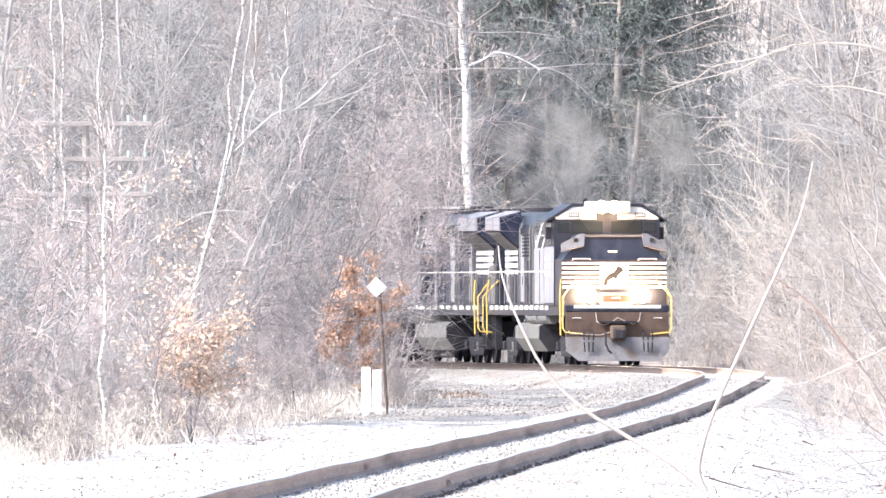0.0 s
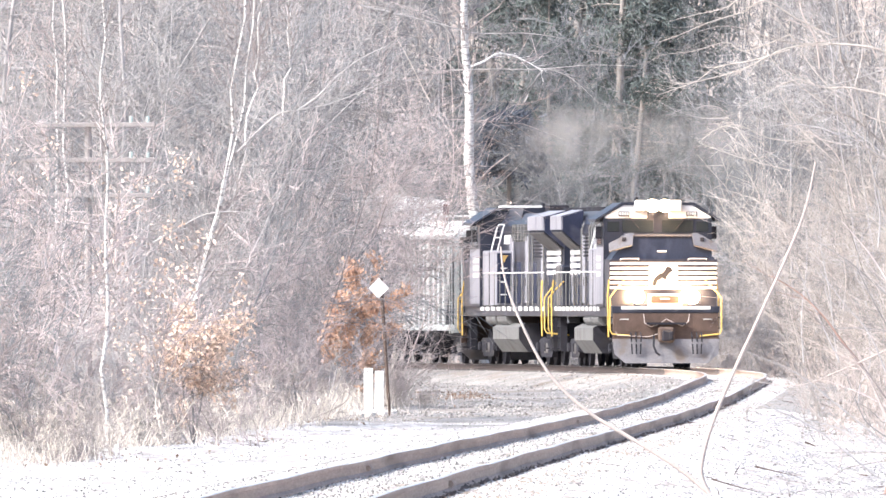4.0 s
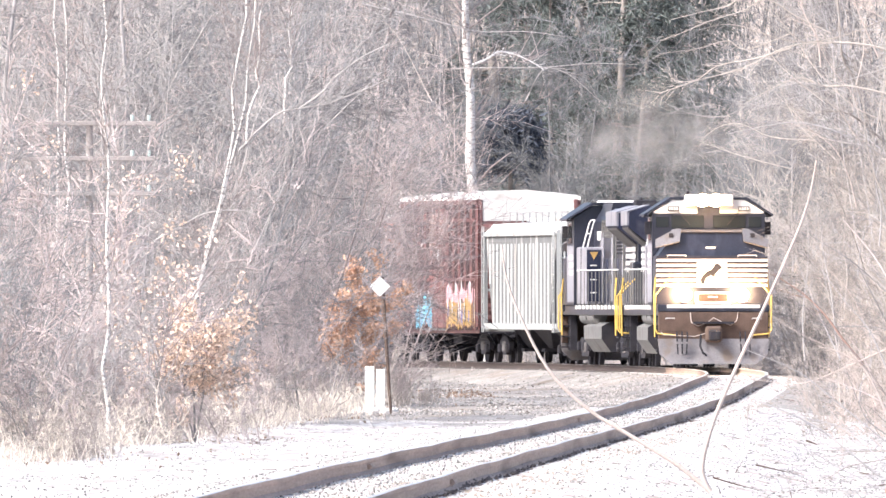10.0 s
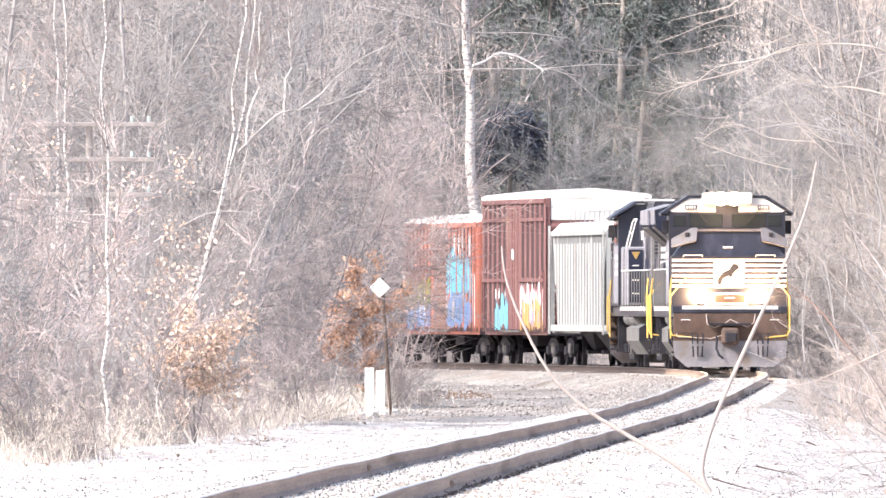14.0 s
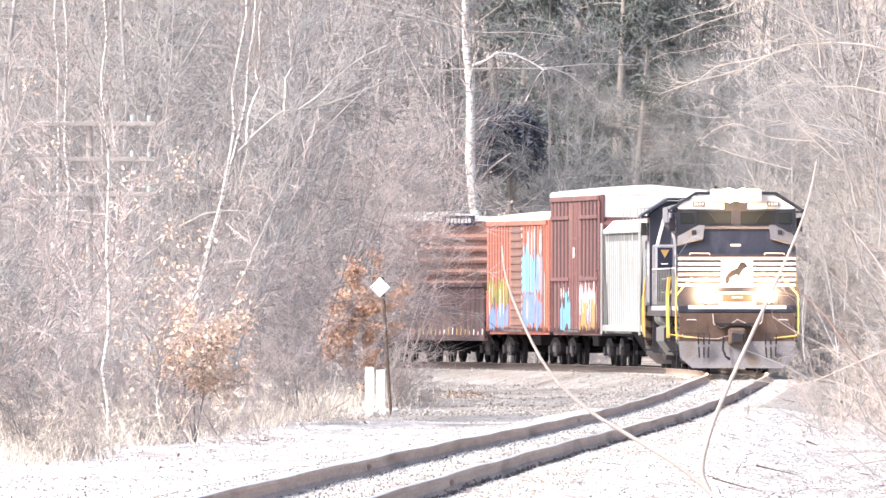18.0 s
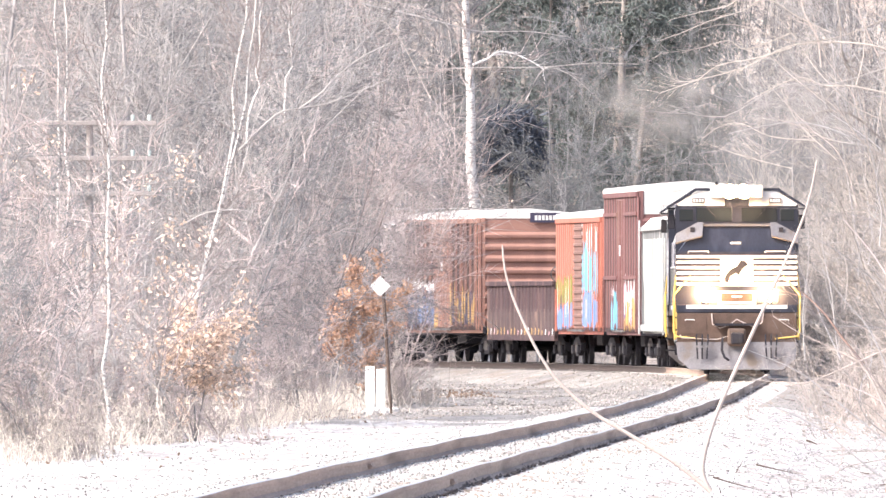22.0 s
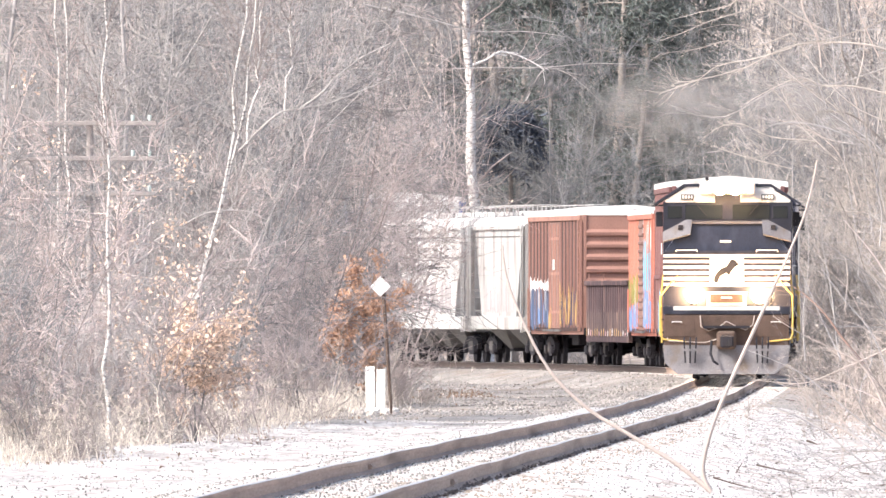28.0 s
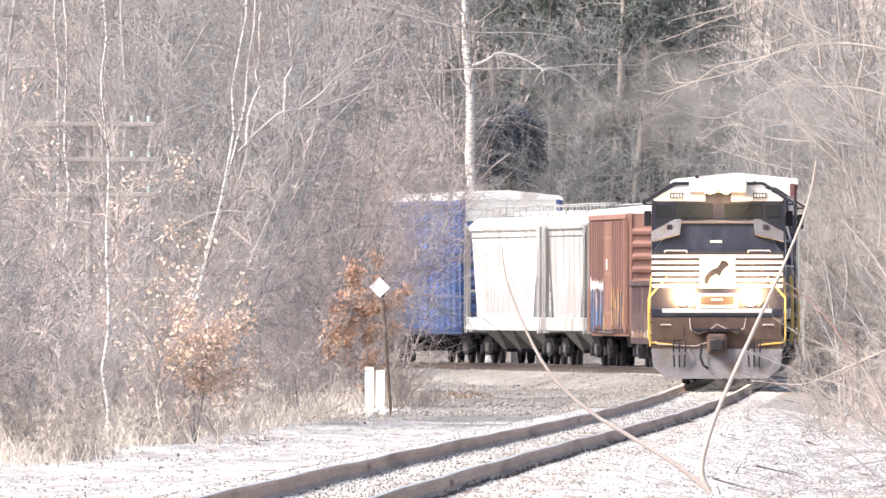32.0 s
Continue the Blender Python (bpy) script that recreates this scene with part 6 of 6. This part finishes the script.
def limb(name, label, category, d, pts, r, mat, fine=True, seed=0, dd=0.0, twigs=6, reach=.3):
    """A bent limb through bearings and elevations at distance d."""
    rng = np.random.default_rng(seed)
    p = [np.array([pix(x, d + dd * i), d + dd * i, zrow(y, d + dd * i)]) for i, (x, y) in enumerate(pts)]
    span = np.linalg.norm(p[-1] - p[0])
    p = [p[0]] + [a + rng.normal(0, span * .014, 3) for a in p[1:-1]] + [p[-1]] if fine else p
    # smooth the bends
    q = [p[0]]
    for i in range(len(p) - 1):
        a, b, c, e = p[max(i - 1, 0)], p[i], p[i + 1], p[min(i + 2, len(p) - 1)]
        for k in range(1, 5):
            u = k / 4
            q.append(.5 * (2 * b + (c - a) * u + (2 * a - 5 * b + 4 * c - e) * u * u + (3 * b - a - 3 * c + e) * u ** 3))
    n = len(q) - 1
    root = thing(name, label, category)
    o = Wood.pipe("stem", [(q, np.linspace(r, r * .3, n + 1))], mat, 7)
    o.parent = root
    if fine:
        c = Wood()
        arr = np.array(q)
        dirs = np.diff(arr, axis=0, append=arr[-1:] * 2 - arr[-2:-1])
        dirs /= np.linalg.norm(dirs, axis=1, keepdims=True)
        pp, ddir, rr, u = Wood.sprout(rng, (arr[None], dirs[None], np.linspace(r, r * .3, n + 1)[None]), twigs, .25, 1, .6)
        span = np.linalg.norm(arr[-1] - arr[0])
        g = c.grow(rng, pp, ddir, span * reach * rng.uniform(.4, 1, len(pp)), np.maximum(rr * .45, r * .12), 3, .15, .04, .3)
        pp, ddir, rr, u = Wood.sprout(rng, g, 6, .2, 1, .6)
        c.grow(rng, pp, ddir, span * .4 * reach * rng.uniform(.4, 1, len(pp)), np.maximum(rr * .5, r * .08), 2, .2, .03, .4, tip=True)
        o = c.mesh("twig_crown", mat)
        o.parent = root
    return root


def build_details():
    birch("leaning white birch with two slender stems", 418, ((240, ground_z(pix(240, 418), 418), 428, 7.5, .036, .55), (262, ground_z(pix(262, 418), 418), 452, 7.3, .026, .35)), seed=1)
    birch("slim white birch standing in the thicket", 378, ((190, ground_z(pix(190, 378), 378), 180, 6.6, .03, .05),), seed=2)
    birch("slim white birch in the thicket", 425, ((104, ground_z(pix(104, 425), 425), 112, 8.2, .03, .1), (112, ground_z(pix(112, 425), 425), 92, 8.2, .026, 0)), seed=7)
    birch("slender pale birch sapling in the wood", 440, ((503, 5.2, 512, 8.0, .018, .05),), seed=8)
    birch("tall white birch behind the curve", 736, ((862, ground_z(pix(862, 736), 736), 822, 13.0, .22, -.15),), seed=3)
    limb("birch_limb", "pale birch limb arching out of the thicket", "branch", 430, ((420, 270), (490, 212), (530, 193), (590, 175), (690, 140)), .024, M_PALE, seed=4, twigs=16)
    limb("birch_limb", "pale birch limb arching out of the thicket", "branch", 431, ((530, 193), (570, 165), (590, 140), (640, 105), (690, 78)), .020, M_PALE, seed=5, twigs=14)
    limb("birch_limb", "pale birch limb low in the thicket", "branch", 415, ((272, 428), (312, 400), (376, 381), (432, 377), (470, 390)), .016, M_PALE, seed=14, twigs=8)
    birch("slender pale birch sapling in the wood", 424, ((436, 4.6, 462, 7.6, .020, .06),), seed=18)
    limb("pale_limb", "bleached bare limb before the conifers", "branch", 737, ((836, 116), (858, 102), (886, 95), (925, 104), (962, 124)), .042, M_FROST, seed=6, twigs=20, reach=.22)
    limb("bare_limb", "long bare limb crossing before the birch", "branch", 520, ((640, 8), (720, 25), (790, 42), (850, 56), (930, 62), (1000, 66)), .020, M_TWIG, seed=17, twigs=22, reach=.14)
    limb("pale_limb", "thin level limb before the conifers", "branch", 700, ((796, 123), (870, 124), (960, 125), (1050, 121), (1130, 116)), .020, M_PALE, seed=18, twigs=26, reach=.13)
    limb("pale_limb", "spray of pale twigs before the conifers", "branch", 744, ((930, 180), (962, 126), (1000, 130), (1030, 150), (1062, 182)), .022, M_PALE, seed=16, twigs=34, reach=.3)
    # leaves that hang on
    for seed, px, d, hgt, wid, n, mat, label in ((71, 344, 400, 2.3, 1.35, 6800, M_PALELEAF, "young oak keeping pale tan dead leaves"), (72, 580, 503, 3.2, .42, 5000, M_OAKLEAF, "young oak keeping russet dead leaves"),
                                                 (73, 652, 521, 3.6, .26, 2000, M_OAKLEAF, "slim oak keeping russet dead leaves"), (74, 235, 405, 5.2, .9, 900, M_PALELEAF, "tall thin oak with a few bleached leaves"),
                                                 (75, 120, 420, 6.5, .9, 600, M_PALELEAF, "tall thin oak with a few bleached leaves"), (76, 825, 746, 7.2, 1.2, 900, M_PALELEAF, "slim oak keeping bleached leaves beside a birch")):
        o = oak_sapling(seed, hgt, wid, n, mat, label, .38 if seed == 71 else .4 if seed == 72 else .15)
        o.matrix_basis = place(None, pix(px, d), d, lean={72: .27, 73: .08}.get(seed, 0))
    # pale boughs reaching in from the east
    for k, pts in enumerate((((1600, 20), (1500, 60), (1400, 70), (1300, 40), (1235, 55)), ((1600, 110), (1480, 150), (1380, 160), (1280, 200), (1195, 195)), ((1620, 230), (1520, 200), (1440, 120), (1400, 60), (1350, 10)),
                             ((1600, 300), (1540, 260), (1470, 250), (1420, 170), (1330, 120)), ((1600, 420), (1530, 380), (1500, 300), (1440, 260), (1420, 210)), ((1600, 180), (1530, 120), (1490, 60), (1470, -20)),
                             ((1420, 620), (1430, 520), (1445, 420), (1440, 300)), ((1475, 560), (1460, 480), (1450, 400), (1452, 330)), ((760, 175), (700, 60), (640, 25), (600, 40)), ((800, 60), (760, 20), (700, 10), (640, 22)))):
        limb("pale_bough", "pale bare bough with fine twigs", "branch", 330 + 22 * k, pts, .010, M_PALE if k % 2 else M_TAN, seed=40 + k, twigs=22)
    # crisp boughs arching in over the line from the east
    for k, (r, mat, pts) in enumerate(((.017, M_BOUGH, ((1585, 97), (1541, 81), (1465, 72), (1398, 86), (1321, 115), (1264, 139), (1226, 146), (1166, 167))), (.013, M_BOUGH, ((1400, 86), (1331, 100), (1273, 112), (1230, 143), (1197, 143), (1183, 129))),
                                       (.012, M_BOUGH, ((1400, 60), (1321, 81), (1288, 79), (1226, 96), (1166, 96))), (.014, M_BOUGH, ((1470, 60), (1417, 29), (1355, 7), (1321, 14), (1254, 43), (1211, 67), (1166, 74))),
                                       (.011, M_BOUGH, ((1340, -20), (1312, -5), (1288, 10), (1245, 24), (1187, 36))), (.017, M_BOUGH, ((1590, 172), (1503, 158), (1460, 148), (1422, 143), (1379, 153), (1321, 182))),
                                       (.012, M_BOUGH, ((1480, 285), (1465, 268), (1417, 215), (1379, 163), (1368, 130))), (.011, M_BOUGH, ((1400, 300), (1326, 282), (1278, 263), (1245, 254))),
                                       (.011, M_BOUGH, ((1440, 250), (1360, 239), (1310, 222), (1273, 225), (1240, 249))), (.022, M_TRUNK, ((1600, 262), (1567, 249), (1513, 206), (1455, 201), (1431, 215))),
                                       (.028, M_TRUNK, ((1478, -30), (1484, 40), (1494, 110), (1513, 153), (1560, 300))), (.015, M_BOUGH, ((1590, 300), (1557, 215), (1560, 150), (1572, 60))),
                                       (.012, M_TRUNK, ((1530, 480), (1500, 400), (1470, 330), (1440, 300))), (.010, M_BOUGH, ((1580, 420), (1540, 380), (1490, 372), (1450, 350))),
                                       (.010, M_BOUGH, ((1575, 520), (1530, 470), (1500, 420), (1478, 350))), (.009, M_TRUNK, ((1590, 600), (1545, 540), (1490, 500), (1440, 490))))):
        limb("arching_bough", "bare bough with short side spurs reaching over the track", "branch", 372 + 9 * k, pts, r, mat, seed=300 + k, twigs=30, reach=.15)
    # bent stems and dropped sticks on the outer verge
    for k, (d, r, mat, pts) in enumerate(((210, .009, M_STALK, ((1575, 745), (1534, 662), (1483, 622), (1413, 586), (1367, 561))), (230, .009, M_STALK, ((1575, 616), (1504, 652), (1433, 672), (1372, 680), (1327, 672))),
                                          (320, .012, M_PALE, ((1486, 640), (1478, 590), (1468, 520), (1458, 440), (1452, 380))), (330, .009, M_PALE, ((1424, 640), (1418, 560), (1428, 480), (1430, 410))),
                                          (345, .010, M_TRUNK, ((1580, 799), (1519, 801), (1453, 798))), (310, .009, M_TRUNK, ((1580, 812), (1504, 824), (1470, 842), (1453, 854))),
                                          (305, .013, M_POST, ((1337, 824), (1367, 831), (1413, 841))), (270, .011, M_POST, ((1261, 846), (1297, 857), (1342, 869))), (496, .020, M_POST, ((1443, 708), (1460, 714), (1480, 723))),
                                          (352, .018, M_POST, ((1426, 781), (1436, 784), (1446, 789))), (498, .018, M_POST, ((1452, 700), (1490, 712), (1520, 716))))):
        limb("bent_stem" if mat is not M_POST else "fallen_stick", "thin bare stem bent over the outer verge" if mat is not M_POST else "dark fallen stick lying on the frosted gravel", "branch", d, pts, r, mat, mat is not M_POST, seed=400 + k, twigs=8)
    rnd = random.Random(31)
    for k in range(26):
        x, y = rnd.uniform(1450, 1640), rnd.uniform(60, 600)
        x += 40 if y > 280 else 0
        a, pts = rnd.uniform(1.1, 2.2 if y > 280 else 2.9), []
        for i in range(5):
            pts.append((x, y))
            x, y = x + 55 * math.cos(a), y - 55 * math.sin(a)
            a += rnd.uniform(-.45, .45)
        limb("pale_bough", "pale bare bough with fine twigs", "branch", rnd.uniform(330, 540), pts, rnd.uniform(.009, .016), rnd.choice((M_TAN, M_TWIG, M_STALK)), seed=90 + k, twigs=13)
    # forked dry stalk close to the camera on the east verge
    limb("dry_stalk", "long pale dry stalk bent over the verge", "stalk", 150, ((1254, 868), (1242, 830), (1258, 760), (1290, 680), (1345, 560), (1395, 450), (1428, 365), (1445, 285)), .018, M_STALK, fine=False)
    limb("dry_stalk", "long pale dry stalk bent over the verge", "stalk", 150, ((1258, 872), (1200, 825), (1120, 775), (1040, 725), (970, 655), (920, 560), (895, 490), (888, 435)), .017, M_STALK, fine=False)
    # reddish brush leaning in from the east
    rng = random.Random(8)
    for i in range(44):
        d = rng.uniform(240, 420)
        x, y = rng.uniform(1450, 1660), rng.uniform(600, 860)
        a, ln, pts = rng.uniform(1.2, 3.0), rng.uniform(25, 60), []
        for k in range(5):
            pts.append((x, y))
            x, y = x + ln * math.cos(a), y - ln * math.sin(a)
            a += rng.uniform(-.4, .4)
        limb("brush_stem", "thin tan bare stem of the verge brush", "branch", d, pts, rng.uniform(.005, .010), rng.choice((M_TAN, M_STALK, M_TWIG)), seed=200 + i, twigs=9)
    for i in range(26):
        d = rng.uniform(190, 330)
        x0, y0 = rng.uniform(1520, 1720), rng.uniform(620, 900)
        a = rng.uniform(1.1, 2.5)
        ln = rng.uniform(160, 420)
        pts = [(x0 + ln * k / 4 * math.cos(a + k * .06), y0 - ln * k / 4 * math.sin(a + k * .06)) for k in range(5)]
        limb("brush_stem", "thin reddish bare stem leaning over the verge", "branch", d, pts, rng.uniform(.008, .016), rng.choice((M_RUST, M_PINK, M_TWIG)), seed=i, twigs=4)


build_ground()
build_track()
scatter_stones(5, 11000, (185, 520), (-6.5, 8.5), .007, .02, M_STONE, "loose pale ballast stones beside the rails")
scatter_stones(18, 2200, (190, 640), (-.7, .7), .008, .020, M_FLECK, "bare gravel chips between the rails")
scatter_stones(7, 6500, (185, 620), (-.72, .72), .008, .02, M_STONE, "pale ballast stones between the rails")
for seed, side in ((11, -.84), (12, .66), (13, .84)):
    scatter_stones(seed, 1300, (190, 600), (side - .07, side + .07), .012, .035, M_CINDER, "dark cinders lying along the rail foot")
scatter_stones(6, 6000, (480, 725), (-8, -.9), .015, .04, M_DULLSTONE, "dull grey gravel inside the curve")
scatter_stones(15, 12000, (190, 520), (1.2, 8.5), .006, .016, M_FLECK, "loose grey stones on the outer shoulder")
scatter_stones(19, 2600, (190, 640), (.88, 1.7), .007, .018, M_TIE, "brown grit along the outer rail")
scatter_stones(16, 900, (190, 440), (1.5, 8.5), .005, .014, M_DULLSTONE, "dull stones on the outer shoulder")
scatter_stones(17, 9000, (230, 540), (-11, -1.2), .007, .017, M_FLECK, "dull stones on the inner verge")
build_woods()
build_sign()
build_pole()
build_details()
train = build_train()
smoke = build_smoke()
motions()
